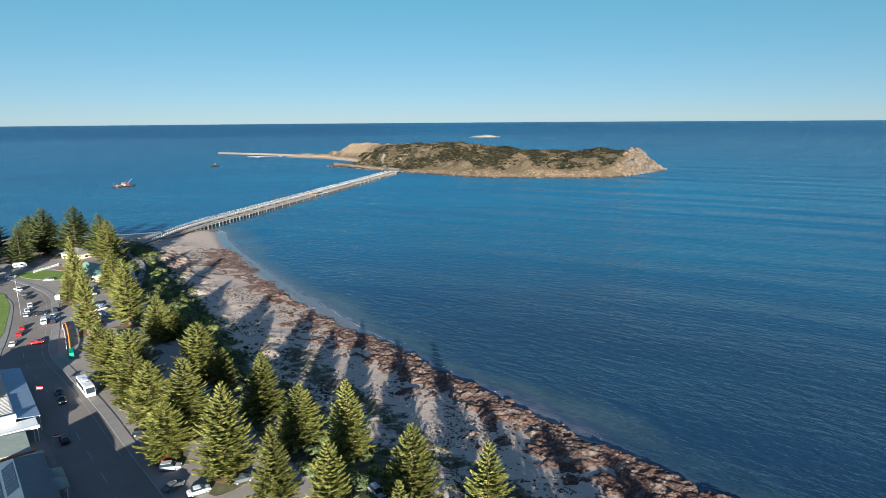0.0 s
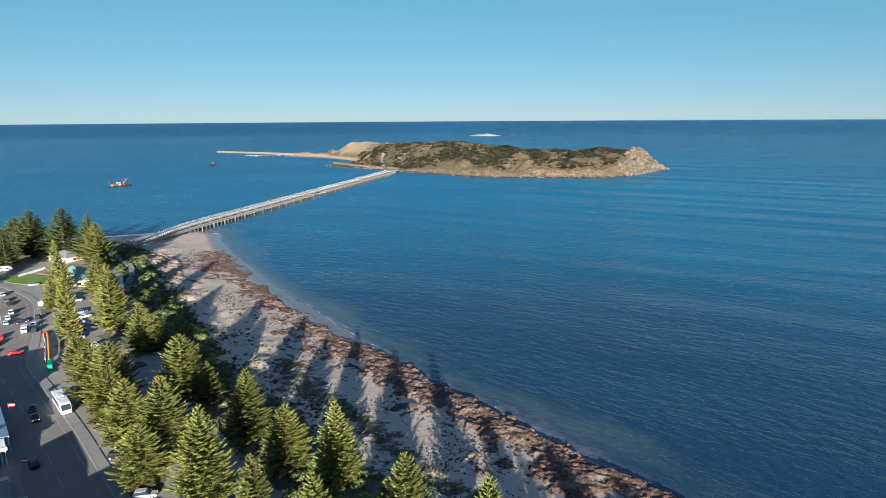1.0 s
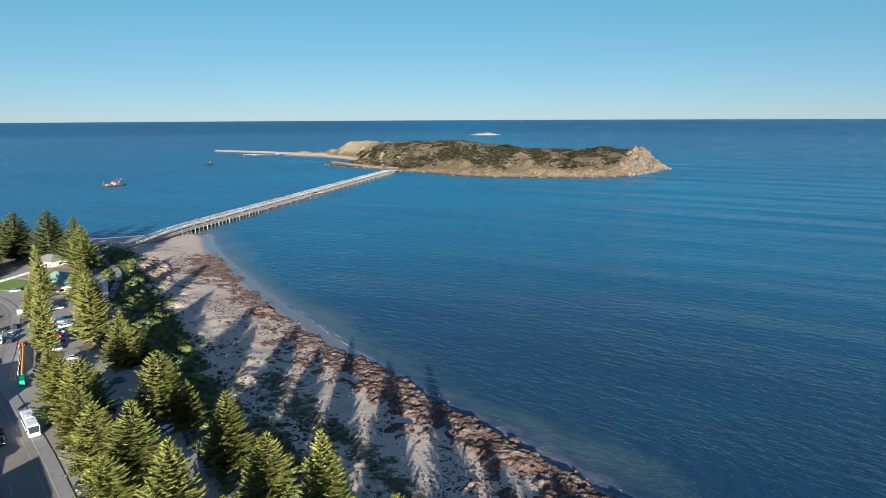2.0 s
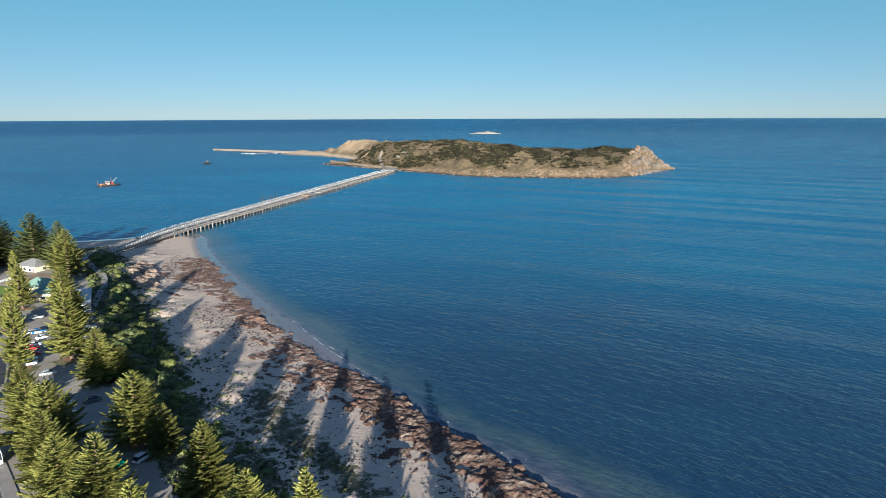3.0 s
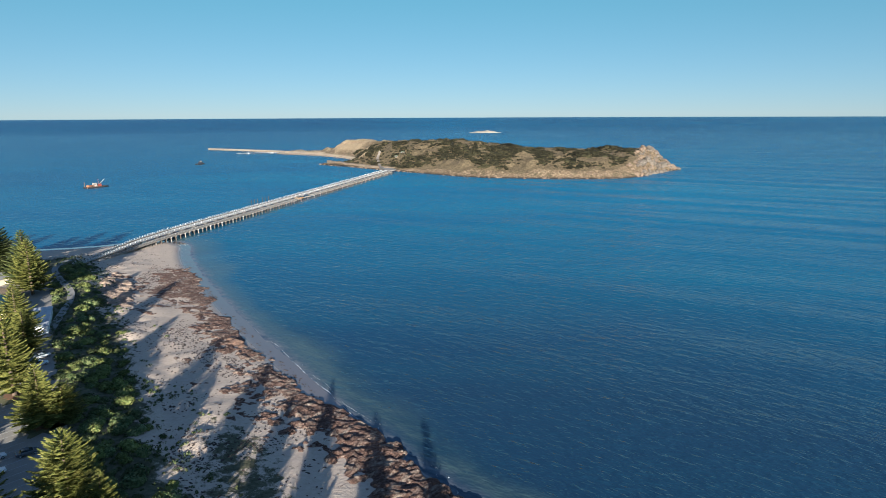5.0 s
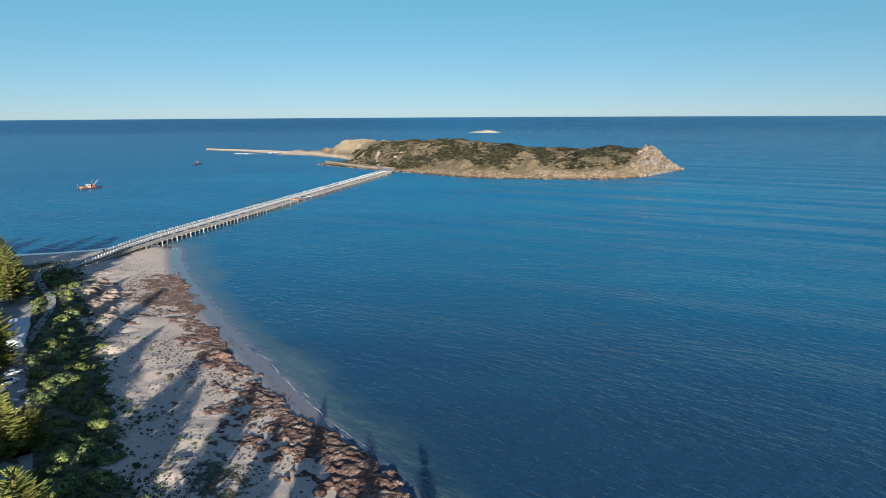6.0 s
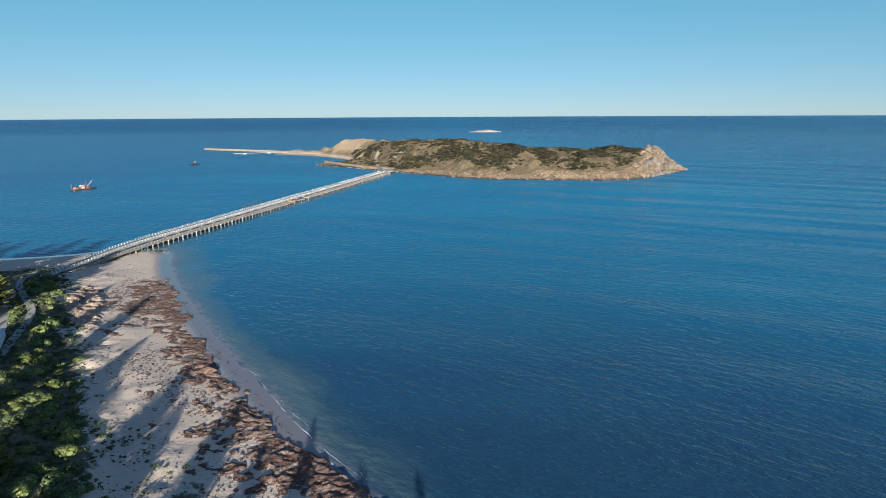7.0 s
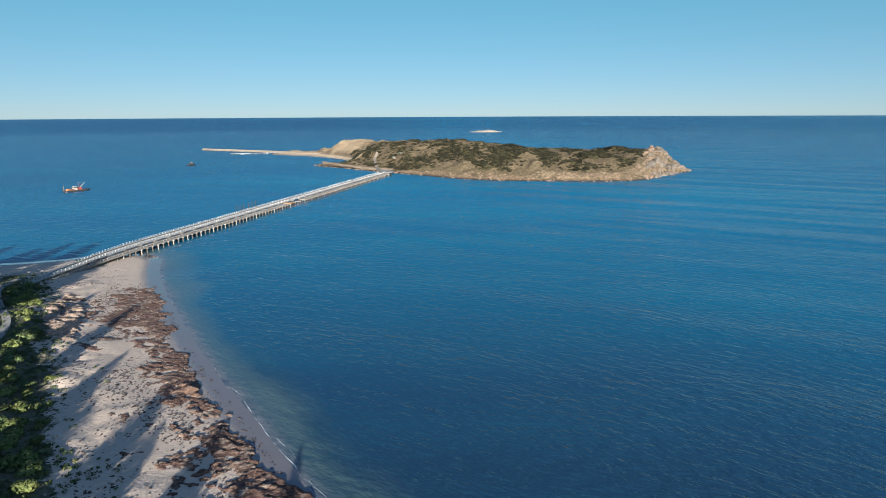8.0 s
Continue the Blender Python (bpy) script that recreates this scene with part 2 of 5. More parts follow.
# ---- building tools ----
class Build:
    """Collects corners and faces of one mesh."""

    def __init__(self):
        self.v, self.f = [], []

    def add(self, verts, faces):
        k = len(self.v)
        self.v.extend(tuple(p) for p in verts)
        self.f.extend(tuple(i + k for i in q) for q in faces)
        return self

    def box(self, lo, hi, m=None, taper=1.0, bevel=0.0):
        x0, y0, z0 = lo
        x1, y1, z1 = hi
        cx, cy, hx, hy = (x0 + x1) / 2, (y0 + y1) / 2, (x1 - x0) / 2, (y1 - y0) / 2
        rings = [(z0, 1.0), (z1, taper)] if bevel <= 0 else [(z0, 1.0), (z1 - bevel, 1 + (taper - 1) * 0.8), (z1, taper - bevel / max(hx, hy, 1e-6))]
        pts = [(cx + sx * hx * s, cy + sy * hy * s, z) for z, s in rings for sx, sy in ((-1, -1), (1, -1), (1, 1), (-1, 1))]
        n = len(rings)
        fs = [(3, 2, 1, 0), tuple(4 * (n - 1) + i for i in range(4))]
        for r in range(n - 1):
            fs += [(4 * r + i, 4 * r + (i + 1) % 4, 4 * r + 4 + (i + 1) % 4, 4 * r + 4 + i) for i in range(4)]
        if m is not None:
            pts = [m @ Vector(p) for p in pts]
        return self.add(pts, fs)

    def tube(self, a, b, r0, r1=None, n=6, cap=True):
        a, b = Vector(a), Vector(b)
        r1 = r0 if r1 is None else r1
        w = (b - a).normalized()
        u = w.orthogonal().normalized()
        v = w.cross(u)
        pts = [c + (u * math.cos(6.28319 * i / n) + v * math.sin(6.28319 * i / n)) * r for c, r in ((a, r0), (b, r1)) for i in range(n)]
        fs = [(i, (i + 1) % n, n + (i + 1) % n, n + i) for i in range(n)]
        if cap:
            fs += [tuple(range(n - 1, -1, -1)), tuple(range(n, 2 * n))]
        return self.add(pts, fs)

    def path(self, pts, r, n=6):
        for a, b in zip(pts, pts[1:]):
            self.tube(a, b, r, None, n)
        return self

    def extrude(self, outline, z0, z1, m=None):
        n = len(outline)
        pts = [(x, y, z) for z in (z0, z1) for x, y in outline]
        if m is not None:
            pts = [m @ Vector(p) for p in pts]
        return self.add(pts, [(i, (i + 1) % n, n + (i + 1) % n, n + i) for i in range(n)] + [tuple(range(n - 1, -1, -1)), tuple(range(n, 2 * n))])

    def mesh(self, name, smooth=False):
        me = bpy.data.meshes.new(name)
        me.from_pydata(self.v, [], self.f)
        if smooth:
            me.shade_smooth()
        me.update()
        return me


def part(name, build, material, parent=None, label="", smooth=False):
    """One mesh object, under its thing where one is given."""
    me = build.mesh(name, smooth) if isinstance(build, Build) else build
    if material is not None and not me.materials:
        me.materials.append(material)
    ob = new(name, me)
    if parent is not None:
        ob.parent = parent
    if label:
        ob["label"] = label
    return ob


def thing(name, m, label, category, group="", kind=""):
    """The Empty at a thing's base."""
    ob = new(name)
    ob.matrix_world = m
    return tagged(ob, label, category, group, kind)


def grid_mesh(name, X, Y, Z, smooth=True):
    """A sheet over the arrays X, Y, Z."""
    ny, nx = X.shape
    me = bpy.data.meshes.new(name)
    idx = np.arange(nx * ny).reshape(ny, nx)
    q = np.stack([idx[:-1, :-1], idx[:-1, 1:], idx[1:, 1:], idx[1:, :-1]], -1).reshape(-1, 4)
    me.vertices.add(nx * ny)
    me.vertices.foreach_set("co", np.stack([X, Y, Z], -1).astype(np.float32).ravel())
    me.loops.add(q.size)
    me.loops.foreach_set("vertex_index", q.astype(np.int32).ravel())
    me.polygons.add(len(q))
    me.polygons.foreach_set("loop_start", np.arange(0, q.size, 4, dtype=np.int32))
    me.polygons.foreach_set("loop_total", np.full(len(q), 4, dtype=np.int32))
    me.update(calc_edges=True)
    me.validate()
    if smooth:
        me.shade_smooth()
    return me


def mark(me, name, values):
    a = me.attributes.new(name, "FLOAT", "POINT")
    a.data.foreach_set("value", np.asarray(values, dtype=np.float32).ravel())


def wobble(X, Y, size, seed=0.0, octaves=4):
    """Smooth noise over arrays, about -1 to 1."""
    rng = np.random.RandomState(int(seed * 7 + 11))
    out = np.zeros_like(np.asarray(X, dtype=float))
    amp, total, cell = 1.0, 0.0, size
    for _ in range(octaves):
        t = rng.rand(64, 64) * 2 - 1
        gx, gy = X / cell + rng.rand() * 64, Y / cell + rng.rand() * 64
        ix, iy = np.floor(gx).astype(int), np.floor(gy).astype(int)
        fx, fy = gx - ix, gy - iy
        fx, fy = fx * fx * (3 - 2 * fx), fy * fy * (3 - 2 * fy)
        a, b = t[iy % 64, ix % 64], t[iy % 64, (ix + 1) % 64]
        c, d = t[(iy + 1) % 64, ix % 64], t[(iy + 1) % 64, (ix + 1) % 64]
        out += amp * ((a * (1 - fx) + b * fx) * (1 - fy) + (c * (1 - fx) + d * fx) * fy)
        total, amp, cell = total + amp * 0.7, amp * 0.5, cell * 0.5
    return out / total


def smooth_line(pts, rounds=3, closed=False):
    p = np.array(pts, dtype=float)
    for _ in range(rounds):
        q = np.vstack([p, p[:1]]) if closed else p
        a, b = q[:-1], q[1:]
        r = np.stack([a * 0.75 + b * 0.25, a * 0.25 + b * 0.75], 1).reshape(-1, 2)
        p = r if closed else np.vstack([p[:1], r, p[-1:]])
    return p


def offset_from(line, X, Y):
    """Distance to a line, positive on its left."""
    best, side = np.full(X.shape, 1e9), np.ones(X.shape)
    for (ax, ay), (bx, by) in zip(line[:-1], line[1:]):
        dx, dy = bx - ax, by - ay
        n2 = dx * dx + dy * dy + 1e-9
        t = np.clip(((X - ax) * dx + (Y - ay) * dy) / n2, 0, 1)
        d = np.hypot(X - ax - t * dx, Y - ay - t * dy)
        near = d < best
        best = np.where(near, d, best)
        side = np.where(near, np.where(dx * (Y - ay) - dy * (X - ax) >= 0, 1.0, -1.0), side)
    return best * side


# ---- plan of the shore ----
SHORE = smooth_line([(420, -300), (200, -50), (120, 40), (75, 88), (52, 112), (30, 137), (8, 162), (-10, 184), (-24, 204), (-42, 231), (-72, 274),
                     (-108, 332), (-128, 366), (-141, 392), (-150, 416), (-165, 430), (-184, 428), (-203, 416), (-228, 407), (-270, 400), (-360, 400), (-500, 430), (-900, 560)], 2)
UPLAND = 6.3


# footpath from the car park to the causeway
PATH = smooth_line([(-118, 222), (-126, 241), (-131, 253), (-137, 268), (-143, 283), (-149, 294), (-153, 300), (-162, 310), (-172, 322), (-181, 334), (-186, 346), (-187, 356)], 2)


def inland(X, Y):
    return offset_from(SHORE, np.asarray(X, dtype=float), np.asarray(Y, dtype=float))


def ground_z(X, Y, D=None):
    X, Y = np.asarray(X, dtype=float), np.asarray(Y, dtype=float)
    D = inland(X, Y) if D is None else D
    z = np.interp(D, [-60, 0, 8, 20, 34, 44, 56, 62], [-4.5, 0, 0.5, 1.3, 2.6, 3.8, 6.1, UPLAND])
    low = np.clip((Y - 320) / 60, 0, 1)
    z = z * (1 - 0.25 * low * np.clip(D / 20, 0, 1))
    dune = np.clip((D - 10) / 20, 0, 1) * np.clip((60 - D) / 8, 0, 1)
    hum = np.clip((D - 22) / 14, 0, 1) * np.clip((61 - D) / 5, 0, 1)
    return z + dune * 0.5 * wobble(X, Y, 14.0, 3.0) + hum * 0.6 * wobble(X, Y, 5.5, 6.0, 3) + 0.05 * wobble(X, Y, 5.0, 4.0) * (np.abs(D - 20) < 40)


def on_ground(x, y):
    return float(ground_z(np.array([x]), np.array([y]))[0])


# ---- sea, land, seaweed ----
def axis(parts):
    return np.unique(np.concatenate([np.arange(a, b, s) for a, b, s in parts]))


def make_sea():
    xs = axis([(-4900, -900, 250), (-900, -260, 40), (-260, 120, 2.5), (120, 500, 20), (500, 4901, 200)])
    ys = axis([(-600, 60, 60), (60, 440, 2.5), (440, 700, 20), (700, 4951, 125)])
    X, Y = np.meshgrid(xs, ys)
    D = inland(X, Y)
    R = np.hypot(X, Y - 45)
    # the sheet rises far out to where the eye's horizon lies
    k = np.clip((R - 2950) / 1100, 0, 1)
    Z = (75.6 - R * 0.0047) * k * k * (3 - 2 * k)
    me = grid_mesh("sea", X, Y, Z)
    off = -D + 7.0 * wobble(X, Y, 30.0, 9.0) * np.clip(-D / 10, 0, 1)
    fade = np.clip((R - 60) / 60, 0, 1)
    bay = np.clip((X + 195) / 20, 0, 1)
    mark(me, "shallow", np.clip((off - 3) / 3, 0, 1) * np.clip((19 - off) / 9, 0, 1) * np.interp(Y, [90, 130, 250, 300], [0.55, 0.75, 0.55, 0.0]) * bay * fade)
    # painted sky sheen, growing with distance from the camera, weaker to the sides
    mark(me, "far_sheen", np.interp(R, [170, 320, 600, 1500, 2600], [0.0, 0.65, 1.05, 0.75, 0.5]) * np.interp(X, [-500, -150, 0, 150, 350, 700], [0.55, 0.8, 1.0, 1.0, 0.72, 0.6]))
    mark(me, "shelf", np.clip(1 - off / np.interp(Y, [190, 220, 330, 400], [3, 9, 14, 24]), 0, 1) ** 0.8 * np.interp(Y, [185, 205], [0.1, 1]) * (off > -30) * bay * 0.7)
    # still water behind the sand spit
    pool = np.exp(-((X + 133) / 15) ** 2 - ((Y - 396) / 17) ** 2)
    mark(me, "chop", np.interp(R, [60, 250, 500, 900, 2000], [1.1, 1.0, 0.85, 0.8, 0.7]) * (1 - 0.95 * pool) * np.interp(off, [0, 14], [0.45, 1]))
    mark(me, "far_chop", np.interp(R, [150, 350, 700, 1500], [0.25, 0.5, 0.8, 1.0]) * (1 - 0.95 * pool))
    mark(me, "swell", np.interp(X, [-150, 60, 250], [0.25, 0.8, 1.6]) * (1 - pool))
    slope = np.interp(ys, [100, 220, 420, 800], [0.03, 0.06, 0.12, 0.18])
    lean = np.concatenate([[0], np.cumsum((slope[1:] + slope[:-1]) / 2 * np.diff(ys))])
    mark(me, "lean", np.repeat(lean[:, None], len(xs), 1))
    mark(me, "wash", np.interp(Y, [185, 205], [0.8, 1]) * np.clip(1 - off / np.interp(Y, [180, 215], [7.0, 3.5]), 0, 1) ** 1.5)
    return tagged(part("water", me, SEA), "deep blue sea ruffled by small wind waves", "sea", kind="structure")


def make_land():
    xs = axis([(-1000, -260, 20), (-260, 130, 1.5), (130, 430, 20)])
    ys = axis([(-500, 60, 20), (60, 440, 1.5), (440, 640, 20)])
    X, Y = np.meshgrid(xs, ys)
    D = inland(X, Y)
    me = grid_mesh("ground", X, Y, ground_z(X, Y, D))
    mark(me, "scrub", np.clip((D - 40 - 6 * wobble(X, Y, 22.0, 5.0)) / 10, 0, 1) * np.clip((372 - Y) / 20, 0, 1) + 0.74 * np.clip(1 - np.abs(D - 31 - 5 * wobble(X, Y, 30.0, 8.0)) / 11, 0, 1) * np.clip((215 - Y) / 30, 0, 1))
    mark(me, "wet", np.clip(1 - (D - 5) / 5, 0, 1))
    return tagged(part("ground", me, LAND), "pale beach sand rising to scrubby dunes", "ground", kind="structure")


def wrack_height(X, Y, D):
    """Height of the seaweed bank over the sand; below zero where there is none."""
    out = np.interp(Y, [100, 190, 215, 300, 335, 365], [-1.6, -0.6, 6.0, 6.0, 3.0, 2.0])
    inn = np.interp(Y, [100, 150, 200, 225, 255, 290, 320, 345, 365], [16, 19, 22, 22, 19, 22, 33, 28, 8])
    rag = 4.6 * wobble(X, Y, 9.0, 21.0) + 2.4 * wobble(X, Y, 2.5, 22.0)
    rag = rag + 5.0 * wobble(X * 0.3 + Y * 0.08, Y, 4.5, 26.0, 3) * np.clip((Y - 262) / 20, 0, 1)
    edge = np.minimum((D - out + 0.7 * rag) / 1.0, (inn - D + 2.3 * rag + 3.2 * wobble(X, Y, 1.3, 29.0, 2)) / 8.0)
    U, V = (X * 0.82 + Y * 0.57), (-X * 0.57 + Y * 0.82)
    fold = 1 - np.abs(wobble(U, V * 0.45, 4.5, 23.0, 3)) * 1.6
    crumb = wobble(X, Y, 1.5, 24.0, 4)
    patch = wobble(X, Y, 6.0, 25.0, 3)
    h = np.clip(edge, -1, 0.8) * 0.62 + 0.13 * fold * np.clip(edge + 0.4, 0, 1) + 0.24 * crumb + np.interp(Y, [250, 280], [1.25, 0.7]) * np.minimum(patch + 0.7 * wobble(X, Y, 2.4, 30.0, 3), 0.12) * np.clip((D - out) / 13, 0, 1.2) - 0.2
    # crumbling ledges: each layer rises slowly and breaks off towards the sea
    step = (X * 0.30 + Y * 0.95) / 5.0 + 1.5 * wobble(X * 0.45, Y, 10.0, 27.0, 4) + 0.5 * wobble(X * 0.6, Y, 1.6, 28.0, 3)
    h = h + np.interp(Y, [170, 205, 260], [0.42, 0.32, 0.28]) * ((step % 1.0) - 0.35) * np.clip(edge * 1.6 + 0.2, 0, 1)
    bank = np.interp(Y, [180, 210], [0.55, 0]) * np.clip(edge, 0, 1) * np.clip((11 - D) / 6, 0, 1)
    h = h + bank - np.clip((Y - 352) / 14, 0, 2)
    return np.where(h > 0, h * np.interp(Y, [230, 290], [1.0, 0.55]), h)


def make_wrack():
    s = np.arange(0, 366, 0.36)
    seg = np.hypot(*np.diff(SHORE, axis=0).T)
    arc = np.concatenate([[0], np.cumsum(seg)])
    k = np.argmin(np.hypot(SHORE[:, 0] - 62, SHORE[:, 1] - 100))
    s = s + arc[k]
    px, py = np.interp(s, arc, SHORE[:, 0]), np.interp(s, arc, SHORE[:, 1])
    tx, ty = np.gradient(px), np.gradient(py)
    for _ in range(30):
        tx[1:-1], ty[1:-1] = (tx[:-2] + tx[1:-1] + tx[2:]) / 3, (ty[:-2] + ty[1:-1] + ty[2:]) / 3
    n = np.hypot(tx, ty)
    d = np.arange(-4, 42, 0.34)
    X = px[:, None] - (ty / n)[:, None] * d
    Y = py[:, None] + (tx / n)[:, None] * d
    D = inland(X, Y)
    H = wrack_height(X, Y, D)
    me = grid_mesh("seaweed_bank", X, Y, ground_z(X, Y, D) + np.maximum(H, -0.25), False)
    return tagged(part("seaweed_bank", me, WRACK), "ragged banks of brown dried seaweed along the waterline", "seaweed", kind="stuff")


make_sea()
make_land()
make_wrack()

# ---- island ----
ISLAND = smooth_line([(-197, 1032), (-186, 1014), (-145, 984), (-108, 944), (-62, 900), (-22, 868), (27, 820), (78, 798), (143, 793), (200, 786), (245, 806), (285, 868), (341, 911),
                      (310, 950), (240, 1030), (130, 1130), (10, 1220), (-100, 1300), (-215, 1372), (-290, 1392), (-345, 1330), (-325, 1286), (-245, 1243), (-192, 1190), (-160, 1140), (-146, 1092), (-158, 1052), (-184, 1036)], 2, True)
ISLAND = np.vstack([ISLAND, ISLAND[:1]])


def island_z(X, Y):
    D = offset_from(ISLAND, X, Y)
    top = np.interp(X, [-260, -215, -190, -160, -125, -78, -42, 0, 53, 134, 200, 260, 280, 300, 316, 345], [3, 9, 24, 28, 30, 31, 33, 32, 30, 25.5, 24, 27, 28, 25, 15, 3])
    k = np.clip(D / np.interp(X, [-200, -150, -60, 60, 200, 260, 340], [40, 70, 130, 115, 85, 42, 30]), 0, 1)
    z = 0.95 * top * (1 - (1 - k) ** 2.3)
    # the landing point runs out low, with a small bay between it and the bluff
    q = (X + 150) * 0.9 + (Y - 1050) * 0.45
    z = z * np.where(X < -20, np.clip(q / 50 + 0.16, 0.1, 1), 1.0)
    z = np.where(D < 0, np.maximum(D * 0.3, -6), z)
    lump = wobble(X, Y, 60.0, 31.0, 5) * 3.0 + (np.abs(wobble(X, Y, 26.0, 32.0, 5)) - 0.12) * 7.0 * np.clip(D / 8, 0, 1)
    return z + lump * np.clip(D / 25, 0, 1), D


def make_island():
    X, Y = np.meshgrid(np.arange(-360, 362, 2.0), np.arange(770, 1400, 2.0))
    Z, D = island_z(X, Y)
    me = grid_mesh("island", X, Y, Z)
    low = np.interp(X, [-260, -100, 0, 100, 250, 300], [4, 4, 5, 8, 12, 75])
    mark(me, "scrub", np.clip((D - low - 6 * wobble(X, Y, 40.0, 33.0)) / 9, 0, 1) * np.clip((X + 140) / 30, 0, 1))
    mark(me, "wet", np.clip(1.6 - Z / 1.2, 0, 1) * np.where((X < -140) & (Y > 1085), 0.3, 1.0))
    mark(me, "beach", np.clip((5.0 - Z) / 1.5, 0, 1) * np.clip((Y - 1085) / 20, 0, 1) * np.clip((-135 - X) / 15, 0, 1))
    mark(me, "bluff", np.clip((-112 - X + 40 * wobble(X, Y, 45.0, 34.0)) / 25, 0, 1) * np.clip((Z - 8 + 6 * wobble(X, Y, 20.0, 35.0)) / 6, 0, 1))
    return tagged(part("island", me, ISLE), "low granite island with bare shore slopes and heath", "island", kind="structure")


make_island()


# ---- pines ----
def pine_mesh(seed, high, wide, tiers, plump):
    """Crown of a tall pine: tiers of upswept boughs, each set with many foliage twigs."""
    rng = random.Random(seed)
    b = Build()

    def cone(p, q, r):
        w = (q - p).normalized()
        u = w.cross(Vector((0.2, 0.3, 1))).normalized()
        v = w.cross(u)
        b.add([p + u * r, p - u * r * 0.6 + v * r * 0.8, p - u * r * 0.6 - v * r * 0.8, q], [(0, 1, 3), (1, 2, 3), (2, 0, 3)])

    z0 = high * 0.10
    for i in range(tiers):
        k = i / (tiers - 1)
        z = z0 + (high * 0.985 - z0) * (1 - (1 - k) ** 0.93)
        reach = wide * ((1 - k) ** plump) * rng.uniform(0.88, 1.08) + 0.22
        if k < 0.12:
            reach *= 0.72 + 2.2 * k
        count = 8 if k < 0.75 else 6
        turn = rng.uniform(0, 6.28)
        for j in range(count):
            a = turn + 6.283 * j / count + rng.uniform(-0.22, 0.22)
            L = reach * rng.uniform(0.78, 1.12)
            if rng.random() < 0.05 and k < 0.8:
                L *= 0.55
            out = Vector((math.cos(a), math.sin(a), 0))
            side = Vector((-out.y, out.x, 0))
            droop, lift = rng.uniform(0.02, 0.2) * (1 - k), rng.uniform(0.22, 0.42) + 0.35 * k

            def at(s):
                return Vector((0, 0, z)) + out * (L * s) + Vector((0, 0, L * (-droop * s * 2 + lift * s * s)))
            steps = max(3, int(L / 0.30))
            last = at(0.04)
            for n in range(1, steps + 1):
                s = n / steps
                p = at(s)
                cone(last, p + (p - last) * 0.5, 0.15)
                spread = (0.34 * L * (1.05 - s) + 0.22) * rng.uniform(0.75, 1.2)
                spread = min(spread, 1.25)
                if s > 0.2:
                    for sg in (-1, 1):
                        tip = p + side * sg * spread + out * spread * rng.uniform(0.45, 0.9) + Vector((0, 0, spread * rng.uniform(0.05, 0.5)))
                        cone(last.lerp(p, rng.random()), tip, 0.18)
                    if rng.random() < 0.55:
                        cone(p, p + out * 0.35 + side * rng.uniform(-0.3, 0.3) + Vector((0, 0, rng.uniform(0.25, 0.5))), 0.17)
                last = p
    cone(Vector((0, 0, high * 0.95)), Vector((0, 0, high * 1.02)), 0.16)
    return b.mesh("crown")


def trunk_mesh(high):
    b = Build()
    zs = [(-0.4, 0.62), (0.5, 0.46), (high * 0.3, 0.36), (high * 0.65, 0.2), (high * 0.96, 0.05)]
    for (za, ra), (zb, rb) in zip(zs, zs[1:]):
        b.tube((0, 0, za), (0, 0, zb), ra, rb, 9, False)
    return b.mesh("trunk", True)


PINE_KINDS = [(11, 20.0, 5.4, 25, 0.80), (12, 20.0, 6.0, 24, 0.70), (13, 20.0, 4.7, 26, 0.84), (14, 20.0, 6.3, 23, 0.58), (15, 20.0, 5.8, 27, 0.76)]
pine_models = []
for seed, high, wide, tiers, plump in PINE_KINDS:
    t = thing("pine_tree", pose(0, 0, -900), "tall yellow-green Norfolk pine with tiered upswept boughs", "tree", "pines along the foreshore")
    part("trunk", trunk_mesh(high), BARK, t)
    part("crown", pine_mesh(seed, high, wide, tiers, plump), PINE, t)
    pine_models.append(t)

